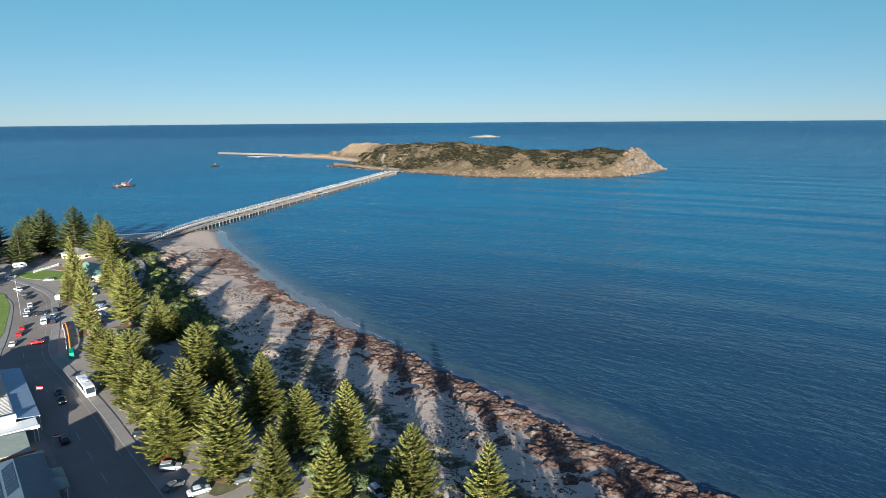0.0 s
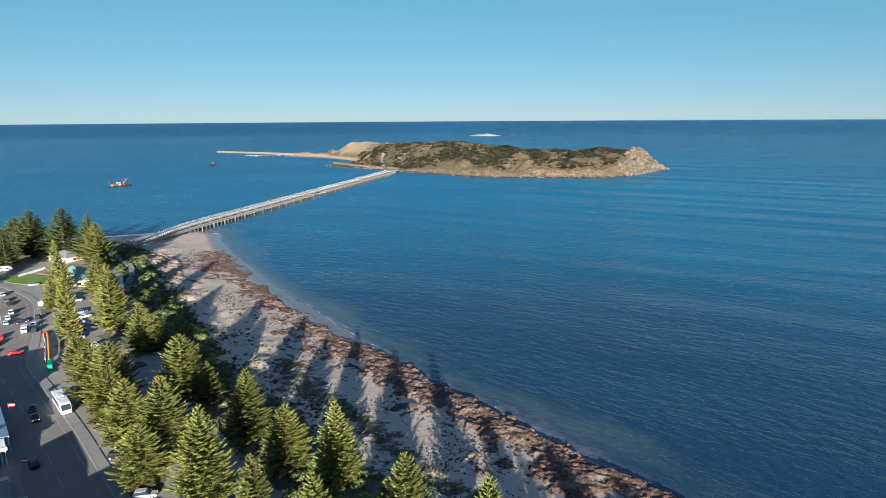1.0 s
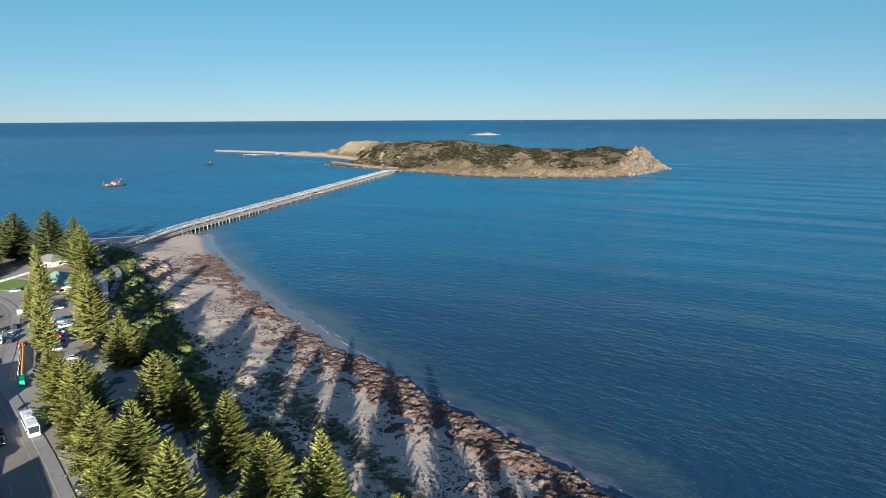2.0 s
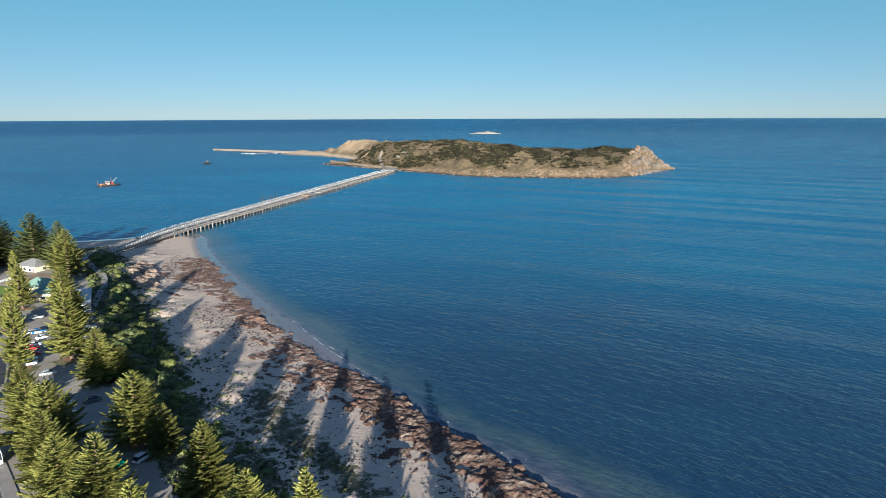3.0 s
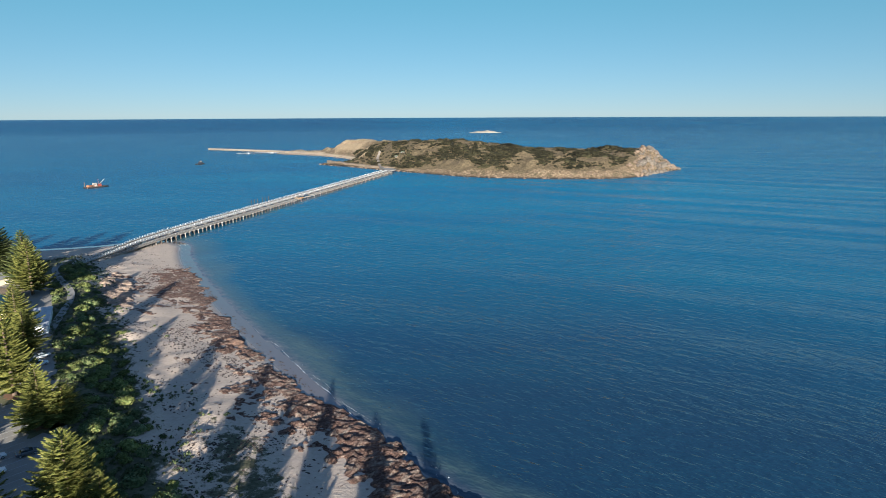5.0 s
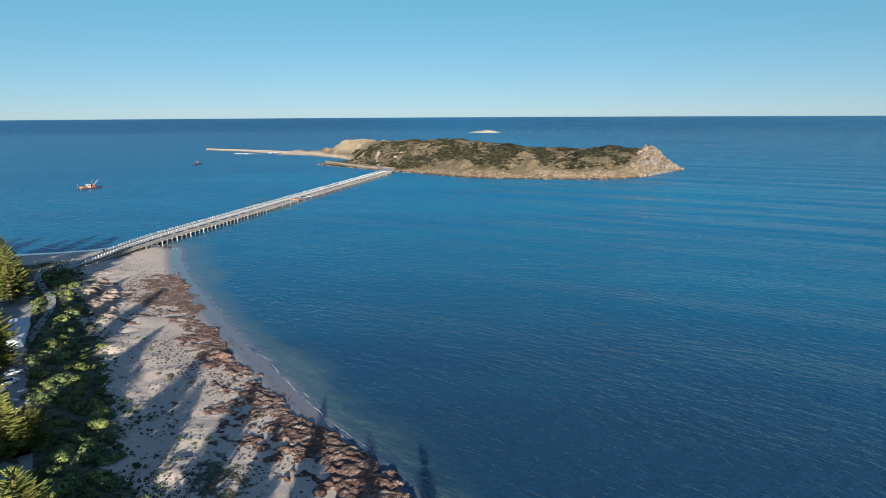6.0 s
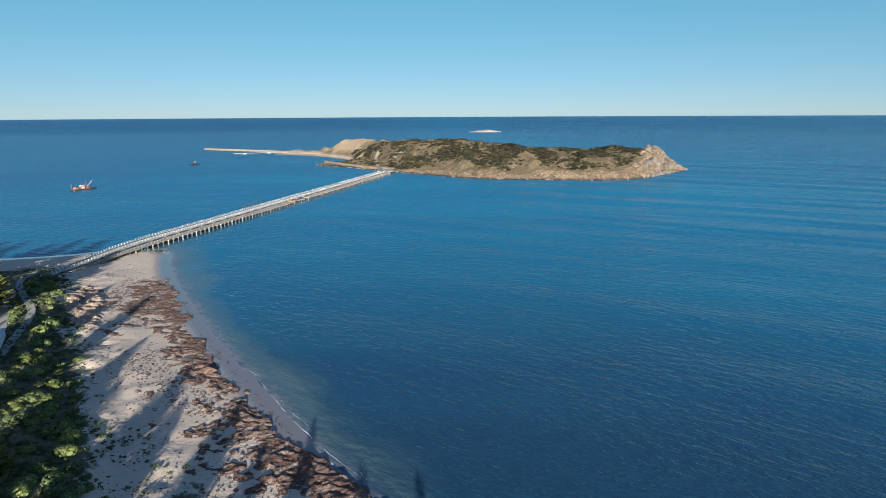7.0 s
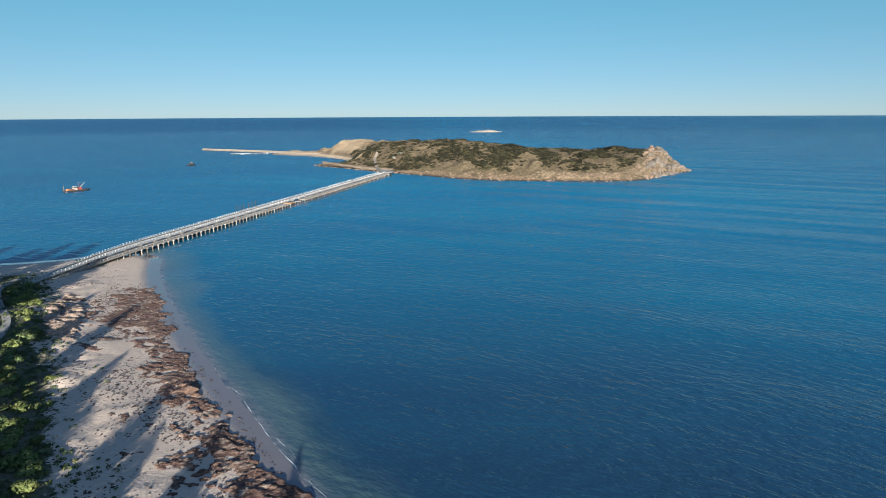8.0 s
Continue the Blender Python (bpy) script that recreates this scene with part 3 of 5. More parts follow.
# x, y, height of the tip over the sea, kind, width
PINES = [
    (-56.6, 124.2, 25.4, 0, 1.25), (-57.5, 115.5, 19.5, 3, 0.95), (-42.5, 107.5, 27.0, 4, 1.0), (-65.4, 153.0, 23.7, 3, 1.05), (-57.6, 149.8, 17.6, 2, 0.9),
    (-30.6, 98.5, 23.2, 0, 0.85), (-31.0, 120.4, 21.0, 1, 1.0), (-19.4, 92.0, 23.8, 4, 0.82), (-19.9, 116.5, 23.6, 2, 1.05),
    (-6.0, 99.0, 23.0, 1, 0.9), (7.0, 90.0, 24.2, 0, 0.95), (-6.9, 84.9, 20.6, 2, 0.9), (-90.7, 185.0, 22.2, 0, 1.2),
    (-42.4, 131.9, 23.4, 4, 0.95), (-80.5, 149.0, 23.5, 3, 1.1), (-87.1, 151.5, 22.5, 1, 1.1), (-66.5, 129.0, 22.6, 1, 1.1),
    (-136.4, 244.7, 24.1, 0, 1.25), (-163.5, 292.5, 29.0, 1, 1.2), (-195.4, 318.0, 32.3, 1, 1.05),
    (-210.8, 316.7, 31.6, 1, 1.1), (-176.0, 308.0, 30.0, 0, 1.0), (-155.1, 249.3, 29.1, 0, 0.8), (-206.5, 291.2, 26.2, 0, 0.85),
    (-88.0, 188.5, 15.9, 3, 0.95), (-118.3, 193.2, 30.5, 2, 0.8), (-222.0, 322.0, 27.0, 3, 1.0), (-232.0, 300.0, 25.0, 1, 1.0),
    (-242.0, 318.0, 30.0, 1, 1.1), (-145.0, 228.0, 19.0, 2, 1.0), (-102.0, 171.0, 17.5, 3, 0.85), (-108.4, 201.4, 30.2, 0, 1.05), (-124.0, 229.0, 21.0, 4, 1.2),
    # from (-194, 224) on: pines out of view, added for the shade they cast
    (-76.0, 140.0, 21.5, 4, 1.1), (-256.0, 330.0, 27.0, 3, 1.1), (-194.0, 224.0, 26.0, 1, 1.2), (-205.0, 233.0, 27.0, 0, 1.2), (-217.0, 228.0, 27.0, 4, 1.2), (-229.0, 236.0, 26.0, 1, 1.2), (-8.0, 70.0, 22.0, 0, 0.9), (20.0, 62.0, 21.0, 4, 1.2), (33.0, 54.0, 20.0, 1, 1.25), (45.0, 44.0, 19.0, 3, 1.2), (27.0, 40.0, 22.0, 0, 1.2),
]
rng = random.Random(5)
for x, y, tip, kind, wide in PINES:
    z = on_ground(x, y)
    s = (tip - z) / 20.4
    wide *= 1.18
    ob = copy_thing(pine_models[kind], pose(x, y, z, rng.uniform(-1.2, 1.2), rng.uniform(-1.2, 1.2), rng.uniform(0, 360)))
    if y > 288 and tip > 24 and x < -172:
        for o in ob.children:
            if o.name.startswith("crown"):
                o.material_slots[0].link = "OBJECT"
                o.material_slots[0].material = PINE_DARK
        wide *= 1.45
        ob["label"] = "tall dark green Norfolk pine with dense tiered boughs"
    ob.scale = (wide * (0.55 + 0.45 * s), wide * (0.55 + 0.45 * s), s)

for t in pine_models:
    for o in list(t.children_recursive) + [t]:
        bpy.data.objects.remove(o)


# ---- dune shrubs ----
def clump(b, rng, c, r, leaves, leaf, squash=0.7):
    """A lumpy cushion of small leaf sprays."""
    lobes = [(Vector((rng.uniform(-0.5, 0.5), rng.uniform(-0.5, 0.5), rng.uniform(0.0, 0.35))) * r, rng.uniform(0.5, 0.75) * r) for _ in range(4)]
    for _ in range(leaves):
        lc, lr = rng.choice(lobes)
        d = Vector((rng.gauss(0, 1), rng.gauss(0, 1), rng.gauss(0.35, 0.8))).normalized()
        p = lc + d * lr * rng.uniform(0.75, 1.05)
        p.z = p.z * squash + 0.12 * r
        if p.z < -0.1:
            continue
        u = d.orthogonal().normalized()
        v = d.cross(u)
        q = rng.uniform(0, 6.28)
        u, v = u * math.cos(q) + v * math.sin(q), v * math.cos(q) - u * math.sin(q)
        s = leaf * rng.uniform(0.6, 1.3)
        t = d * s * rng.uniform(0.1, 0.7)
        P = Vector(c) + p
        b.add([P - u * s, P + v * s * 0.6 + t * 0.4, P + u * s + t, P - v * s * 0.6 + t * 0.4], [(0, 1, 2, 3)])


def core(b, rng, c, r, squash=0.7):
    n = 8
    rings = [(0.0, 0.8), (0.35, 0.78), (0.62, 0.45)]
    pts = [(c[0] + math.cos(6.283 * i / n) * r * w * rng.uniform(0.85, 1.1), c[1] + math.sin(6.283 * i / n) * r * w * rng.uniform(0.85, 1.1), c[2] - 0.1 + h * r * squash * 1.2) for h, w in rings for i in range(n)]
    fs = [(k * n + i, k * n + (i + 1) % n, k * n + n + (i + 1) % n, k * n + n + i) for k in range(2) for i in range(n)]
    b.add(pts, fs + [tuple(range(2 * n, 3 * n))])


bush_models = []
for seed in range(5):
    rng = random.Random(40 + seed)
    b = Build()
    core(b, rng, (0, 0, 0), 0.95)
    clump(b, rng, (0, 0, 0), 1.25, 520, 0.17, 0.8)
    bush_models.append(b.mesh("dune_shrub"))
    bush_models[-1].materials.append(BUSH if seed < 2 else BUSH_LITE)

rng = random.Random(77)
bushes = []
tries = [(rng.uniform(-200, 20), rng.uniform(78, 350)) for _ in range(15000)]
T = np.array(tries)
TD = inland(T[:, 0], T[:, 1])
TN = wobble(T[:, 0], T[:, 1], 18.0, 51.0)
for (x, y), d, n in zip(tries, TD, TN):
    if not (42 < d < 61.5) or len(bushes) > 296:
        continue
    dense = min(1.0, (d - 41) / 8) + 0.5 * n
    if rng.random() > dense or y > 345 and d < 44:
        continue
    r = rng.uniform(0.8, 2.3) * (0.6 if d < 47 else 1.0)
    if np.min(np.hypot(PATH[:, 0] - x, PATH[:, 1] - y)) < 2.2 + r or y > 338 and d > 50 and x < -176:
        continue
    if any((x - u) ** 2 + (y - v) ** 2 < (0.62 * (r + w)) ** 2 for u, v, w in bushes):
        continue
    bushes.append((x, y, r))
for x, y, r in bushes:
    ob = part("dune_shrub", bush_models[rng.randrange(5)], None)
    ob.matrix_world = pose(x, y, on_ground(x, y) - 0.1, 0, 0, rng.uniform(0, 360)) @ Matrix.Diagonal((r, r, r * rng.uniform(0.65, 1.0), 1))
    tagged(ob, "rounded olive-green coastal shrub on the sand dune", "shrub", "dune shrubs")

# low scrub and tufts between the shrubs
b = Build()
rng = random.Random(78)
T = np.array([(rng.uniform(-200, 25), rng.uniform(80, 372)) for _ in range(26000)])
TD, TN = inland(T[:, 0], T[:, 1]), wobble(T[:, 0], T[:, 1], 11.0, 52.0)
TZ = ground_z(T[:, 0], T[:, 1], TD)
for (x, y), d, n, z in zip(T, TD, TN, TZ):
    if 25 < d < 62 and rng.random() < np.clip((d - (28.5 if y < 215 else 37)) / 12, 0, 0.9) + (0.95 if d > 38 or y < 215 else 0.3) * n - 0.14 and not (y > 350 and d < 44):
        clump(b, rng, (x, y, z), rng.uniform(0.35, 1.0), 20, 0.24, 0.55)
tagged(part("low_scrub", b, BUSH), "low grey-green scrub and tufts creeping over dune sand", "scrub", kind="stuff")

# ---- island heath ----
b = Build()
rng = random.Random(79)
T = np.array([(rng.uniform(-250, 330), rng.uniform(790, 1300)) for _ in range(30000)])
TZ, TD = island_z(T[:, 0], T[:, 1])
TN = wobble(T[:, 0], T[:, 1], 70.0, 53.0, 5)
TM = wobble(T[:, 0], T[:, 1] * 0.6, 24.0, 54.0, 3)
LOW = np.interp(T[:, 0], [-260, -100, 0, 100, 250, 300], [12, 9, 14, 20, 25, 55])
# bare grassy clearings: centre and reach
CLEAR = [(46, 915, 21, 46), (-30, 1050, 80, 40), (-58, 932, 8, 9), (110, 850, 10, 8), (196, 838, 26, 9), (205, 915, 26, 12), (88, 905, 8, 12), (-84, 925, 6, 14), (-92, 958, 6, 18), (-97, 992, 6, 18)]
for (x, y), d, n, z, low, gap in zip(T, TD, TN, TZ, LOW, TM):
    if d > low and y < 1150 and x > -165 and z > 4 and not (x < -122 and z > 17) and rng.random() < 0.92 + 0.7 * n + 1.7 * gap - 0.25 * (d < low + 6) - 1.2 * any(((x - a) / p) ** 2 + ((y - c) / q) ** 2 < 1 + n for a, c, p, q in CLEAR):
        r = rng.uniform(1.6, 5.6) * (0.6 if gap < 0.0 else 1)
        core(b, rng, (x, y, z - 0.3), r, 0.5)
        clump(b, rng, (x, y, z - 0.4), r * 1.05, 20, 0.85, 0.45)
tagged(part("island_heath", b, HEATH), "dark olive heath and wind-cropped shrubs on the island", "heath", kind="stuff")


# ---- causeway ----
AX = Vector((0.2288, 0.9735, 0)).normalized()
AC = Vector((AX.y, -AX.x, 0))
ROOT = Vector((-184.5, 407, 0))


def along(s, c, z=0.0):
    """A place s metres out along the causeway and c metres to its near side."""
    return ROOT + AX * s + AC * c + Vector((0, 0, z))


def curved(s, c, z=0.0):
    """The same, with the landward bend for s below zero."""
    bend = float(np.interp(s, [-80, -61, -27, 0, 30], [21, 18, 10, 3.5, 0])) * (1 - c / 24)
    drop = 0.8 * min(1.0, max(0.0, -s / 60)) if c > 7.6 else 0.0
    p = along(s, c, z - drop) + AC * bend
    return p


def strip(b, c0, c1, z0, z1, ss):
    n = len(ss)
    pts = [curved(s, c, z) for s in ss for c, z in ((c0, z0), (c1, z0), (c1, z1), (c0, z1))]
    fs = [(4 * k + i, 4 * k + (i + 1) % 4, 4 * k + 4 + (i + 1) % 4, 4 * k + 4 + i) for k in range(n - 1) for i in range(4)]
    return b.add(pts, fs + [(3, 2, 1, 0), (4 * n - 4, 4 * n - 3, 4 * n - 2, 4 * n - 1)])


def rail_run(parent, c, z, high, s0, s1, step, thick, material, single):
    """Posts and rails along one edge; the nearer posts are parts of their own."""
    post = Build().box((-thick, -thick, 0), (thick, thick, high), None, 0.9).mesh("rail_post")
    post.materials.append(material)
    rest = Build()
    n = int((s1 - s0) / step)
    for i in range(n + 1):
        s = s0 + i * step
        p = curved(s, c, z)
        if i < single:
            o = part("rail_post", post, None, parent)
            o.matrix_world = Matrix.Translation(p)
        else:
            rest.box((p.x - thick, p.y - thick, z), (p.x + thick, p.y + thick, z + high))
    tagged(part("far_rail_posts", rest, material, parent), kind="stuff")
    ss = [s0 + (s1 - s0) * k / 40 for k in range(41)]
    for h in (0.55, 1.0):
        rr = Build()
        strip(rr, c - 0.035, c + 0.035, z + high * h - 0.05, z + high * h, ss)
        part("handrail", rr, material, parent)


new_way = thing("causeway", Matrix.Translation((0, 0, 0)), "long pale concrete causeway on piers with white railings", "causeway")
SHOREWARD = [-58 + 4 * k for k in range(15)]
BENT = SHOREWARD + [2 + 20 * k for k in range(24)]
OLD_SPANS = [SHOREWARD + [2 + 20 * k for k in range(11)], [230 + 20 * k for k in range(13)]]
END = 468
part("deck", strip(Build(), 0, 7.2, 3.95, 4.5, BENT), PALE, new_way)
part("tram_track_bed", strip(Build(), 0.7, 3.2, 4.504, 4.55, BENT), TIMBER, new_way, "dark timber tramway strip let into the deck")
part("kerb", strip(Build(), 3.2, 3.5, 4.5, 4.77, BENT), PALE, new_way)
part("kerb", strip(Build(), -0.15, 0.12, 4.5, 4.8, BENT), PALE, new_way)
rail_run(new_way, 0.1, 4.5, 1.2, -56, END, 2.6, 0.075, WHITE, 80)
rail_run(new_way, 7.0, 4.5, 1.2, -56, END, 2.6, 0.075, WHITE, 80)
for k in range(38):
    s = -8 + 12.6 * k
    o = Build()
    m = Matrix.Translation(along(s, 3.6, 0)) @ AX.to_track_quat("Y", "Z").to_matrix().to_4x4()
    o.box((-4.2, -0.7, 3.1), (4.2, 0.7, 3.95), m)
    part("pier_cap", o, CONCRETE, new_way)
    for c in (-2.8, 2.8):
        part("pier_column", Build().tube(m @ Vector((c, 0, -3)), m @ Vector((c, 0, 3.1)), 0.45, 0.45, 10), DARKWOOD, new_way)

old_way = thing("old_causeway", Matrix.Translation((0, 0, 0)), "old weathered timber causeway on dark trestles beside the new one", "causeway")
OLD0, OLDW = 8.4, 4.0
BOARDS = plain("grey_deck_boards", (0.17, 0.15, 0.125), 0.9, 0, 0.3, 0.8, 0.02)
BEAM = plain("grey_beam", (0.24, 0.21, 0.175), 0.9, 0, 0.3, 0.6)
WORN = plain("worn_boards", (0.27, 0.24, 0.2), 0.9, 0, 0.25, 0.5)
GREYRAIL = plain("weathered_grey_rail", (0.42, 0.40, 0.37), 0.8, 0, 0.15, 0.6)
for span, (r0, r1, single) in zip(OLD_SPANS, ((-50, 200, 60), (231, 468, 10))):
    part("deck", strip(Build(), OLD0, OLD0 + OLDW, 2.95, 3.4, span), BOARDS, old_way)
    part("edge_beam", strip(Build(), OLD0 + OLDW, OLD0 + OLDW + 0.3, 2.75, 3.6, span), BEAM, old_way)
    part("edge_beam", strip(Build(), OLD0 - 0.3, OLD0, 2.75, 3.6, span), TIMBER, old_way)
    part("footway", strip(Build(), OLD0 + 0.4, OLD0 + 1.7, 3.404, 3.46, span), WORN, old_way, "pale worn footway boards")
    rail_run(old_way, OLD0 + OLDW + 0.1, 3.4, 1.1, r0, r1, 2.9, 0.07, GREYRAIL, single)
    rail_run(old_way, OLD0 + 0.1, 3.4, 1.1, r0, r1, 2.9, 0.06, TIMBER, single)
rng = random.Random(9)
for k in range(104):
    s = -4 + 4.6 * k
    stripped = 203 < s < 229
    m = Matrix.Translation(along(s, OLD0 + OLDW / 2, 0)) @ AX.to_track_quat("Y", "Z").to_matrix().to_4x4()
    if not stripped or k % 2:
        part("trestle_beam", Build().box((-2.5, -0.34, 2.3), (2.9, 0.34, 2.95), m), PALE if k % 3 == 0 else BEAM, old_way)
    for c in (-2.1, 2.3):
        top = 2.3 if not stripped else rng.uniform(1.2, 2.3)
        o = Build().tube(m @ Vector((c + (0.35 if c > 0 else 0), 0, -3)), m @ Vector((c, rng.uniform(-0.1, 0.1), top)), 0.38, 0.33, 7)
        # piles on the far side all dark, on the near side every third paler
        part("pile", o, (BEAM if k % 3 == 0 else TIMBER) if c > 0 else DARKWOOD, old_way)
# where the old deck has been taken up: an orange work platform, and guide piles on the far side
platform = thing("work_platform", Matrix.Translation(along(204, OLD0 + 2.2, 0)) @ AX.to_track_quat("Y", "Z").to_matrix().to_4x4(), "orange-yellow work platform at the broken end of the old causeway", "platform")
part("deck", Build().box((-3.2, -4, 3.46), (3.4, 3, 3.8)), plain("orange_steel", (0.45, 0.24, 0.06), 0.6, 0, 0.25, 0.8), platform)
part("winch", Build().box((-1.2, -2.6, 3.8), (0.8, -0.8, 5.0), None, 0.8), TIMBER, platform)
for c in (-3.0, 3.2):
    part("handrail", Build().path([(c, -3.8, 3.8), (c, -3.8, 4.9), (c, 2.8, 4.9), (c, 2.8, 3.8)], 0.06), GREYRAIL, platform)
for s in (168, 173, 178, 186, 191, 197):
    v = part("guide_pile", Build().tube(along(s, -16, -2), along(s, -16, 5.5), 0.32, 0.28, 8), DARKWOOD)
    tagged(v, "dark timber guide pile standing in the sea", "pile", "guide piles beside the causeway")
# concrete apron where both ways meet the island
apron = [along(a, c) for a, c in ((464, 0), (464, 7.2), (468, 8.2), (476, 12.8), (486, 13.4), (494, 10), (505, 1), (512, -8), (506, -12), (494, -6), (480, -1))]
tagged(part("landing_apron", Build().extrude([(p.x, p.y) for p in apron], 3.7, 4.52), CONCRETE), "pale concrete apron where the causeways meet the island", "apron", kind="structure")


for a, c in ((470, 3), (474, 9.5), (482, 11.5), (490, 9)):
    p = along(a, c)
    tagged(part("apron_column", Build().tube((p.x, p.y, -3), (p.x, p.y, 3.7), 0.6, 0.5, 8), DARKWOOD), "dark wet column under the landing apron", "column", "columns under the landing apron")


# ---- rocks ----
def boulder(b, rng, c, r, squash=0.7):
    """An angular lump with uneven facets."""
    n, rings = 7, ((-0.35, 0.75), (0.15, 1.0), (0.6, 0.78), (0.9, 0.35))
    turn = rng.uniform(0, 6.28)
    ax, ay = rng.uniform(0.75, 1.25), rng.uniform(0.75, 1.25)
    pts = []
    for h, w in rings:
        for i in range(n):
            a = turn + 6.283 * i / n + rng.uniform(-0.2, 0.2)
            k = w * rng.uniform(0.78, 1.15)
            pts.append((c[0] + math.cos(a) * r * k * ax, c[1] + math.sin(a) * r * k * ay, c[2] + r * squash * (h + rng.uniform(-0.1, 0.1))))
    fs = [(k * n + i, k * n + (i + 1) % n, k * n + n + (i + 1) % n, k * n + n + i) for k in range(3) for i in range(n)]
    b.add(pts, fs + [tuple(range(3 * n, 4 * n))])


rng = random.Random(101)
b = Build()
T = np.array([(rng.uniform(-230, 340), rng.uniform(785, 1260)) for _ in range(40000)])
TZ, TD = island_z(T[:, 0], T[:, 1])
TN = wobble(T[:, 0], T[:, 1], 35.0, 61.0)
dark_rock = Build()
LOW = np.interp(T[:, 0], [-260, -100, 0, 100, 250, 300], [5, 6, 9, 13, 18, 90])
for (x, y), d, n, z, low in zip(T, TD, TN, TZ, LOW):
    if -1 < d < low and rng.random() < (0.45 if d < 3 else -0.06 + 0.55 * n if x < 235 else 0.4):
        boulder(dark_rock if x > 252 and rng.random() < 0.6 else b, rng, (x, y, max(z, 0)), rng.uniform(0.5, 1.7) * (rng.choice((1.0, 1.6, 2.6)) if x > 235 else 1), 0.8)
tagged(part("headland_rocks", dark_rock, CRAG), "grey-brown weathered granite rocks on the island headland", "rocks", kind="stuff")
tagged(part("shore_boulders", b, GRANITE), "tumbled tan granite boulders along the island shore", "rocks", kind="stuff")
for x, y, r in ((270, 861, 5.5), (262, 852, 5), (279, 868, 6), (288, 874, 6.5), (296, 882, 6), (303, 890, 5.5), (311, 897, 4.5), (320, 903, 3.6), (330, 908, 2.6), (255, 842, 4.5), (276, 850, 5), (284, 862, 5), (292, 868, 4.5), (266, 838, 4), (300, 878, 4.2), (248, 832, 3.6), (258, 826, 3.2)):
    b = Build()
    z = float(island_z(np.array([x * 1.0]), np.array([y * 1.0]))[0][0])
    boulder(b, rng, (x, y, z + (3.0 if r == 5.5 and x < 275 else 0)), r, 1.0)
    tagged(part("granite_boulder", b, CRAG), "huge weathered granite boulder on the island headland", "boulder", "headland boulders")

b = Build()
z = float(island_z(np.array([293.0]), np.array([925.0]))[0][0])
b.box((286, 921, z - 3), (296, 930, z + 6.5), None, 0.86, 0.8)
boulder(b, rng, (284, 922, z), 5, 0.8)
boulder(b, rng, (299, 923, z - 1), 5, 0.8)
tagged(part("granite_tor", b, GRANITE), "square granite tor on top of the island headland", "boulder", "headland boulders")

# islet far out
X, Y = np.meshgrid(np.linspace(105, 265, 60), np.linspace(2660, 2760, 40))
E2 = 1 - ((X - 185) / 70) ** 2 - ((Y - 2710) / 38) ** 2
me = grid_mesh("islet", X, Y, np.clip(E2, -0.3, 1) * 9 + 2.5 * wobble(X, Y, 14.0, 62.0) * (E2 > 0) - 0.5)
tagged(part("islet", me, plain("bare_pale_rock", (0.36, 0.29, 0.22), 0.95, 0, 0.3, 0.05)), "bare pale rock islet in open sea", "islet", kind="structure")

# breakwater of boulders with a pale track on top
line = smooth_line([(-528, 1464), (-437, 1413), (-352, 1367), (-262, 1300), (-230, 1285)], 2)
bw = thing("breakwater", Matrix.Translation((0, 0, 0)), "long low breakwater of piled boulders with pale track", "breakwater")
seg = np.hypot(*np.diff(line, axis=0).T)
arc = np.concatenate([[0], np.cumsum(seg)])
b, tr = Build(), Build()
prev = None
for s in np.arange(0, arc[-1], 3.0):
    x, y = np.interp(s, arc, line[:, 0]), np.interp(s, arc, line[:, 1])
    for _ in range(5):
        boulder(b, rng, (x + rng.uniform(-3, 4), y + rng.uniform(-7, 5), rng.uniform(0.3, 1.8)), rng.uniform(1.1, 2.2), 0.8)
    cur = [Vector((x - 2, y - 3.2, 0)), Vector((x + 1, y + 2.5, 0)), Vector((x + 1, y + 2.5, 3.6)), Vector((x - 2, y - 3.2, 3.6))]
    if prev:
        tr.add(prev + cur, [(0, 1, 5, 4), (1, 2, 6, 5), (2, 3, 7, 6), (3, 0, 4, 7)])
    prev = cur
slope = part("boulder_slope", b, SANDROCK, bw)
slope["kind"] = "stuff"
part("track", tr, plain("pale_track", (0.25, 0.2, 0.15), 0.95, 0, 0.15, 0.1), bw)


# ---- paving ----
def sheet(name, outline, z, material, label, category, kind="structure", thick=0.06):
    ob = part(name, Build().extrude(outline, z - thick, z), material)
    return tagged(ob, label, category, kind=kind)


def ribbon(right, left, z):
    """A flat band between two lines of as many points, with a little thickness."""
    n = len(right)
    pts = [(x, y, h) for h in (z - 0.1, z) for line in (right, left) for x, y in line]
    fs = []
    for i in range(n - 1):
        fs += [(2 * n + i, 2 * n + i + 1, 3 * n + i + 1, 3 * n + i), (i, 2 * n + i, 2 * n + i + 1, i + 1)[::-1], (n + i, n + i + 1, 3 * n + i + 1, 3 * n + i)[::-1]]
    return Build().add(pts, fs)


def beside(line, d):
    """The line moved d metres to its left."""
    p = np.array(line, dtype=float)
    t = np.gradient(p, axis=0)
    t /= np.hypot(t[:, 0], t[:, 1])[:, None]
    return np.stack([p[:, 0] - t[:, 1] * d, p[:, 1] + t[:, 0] * d], 1)


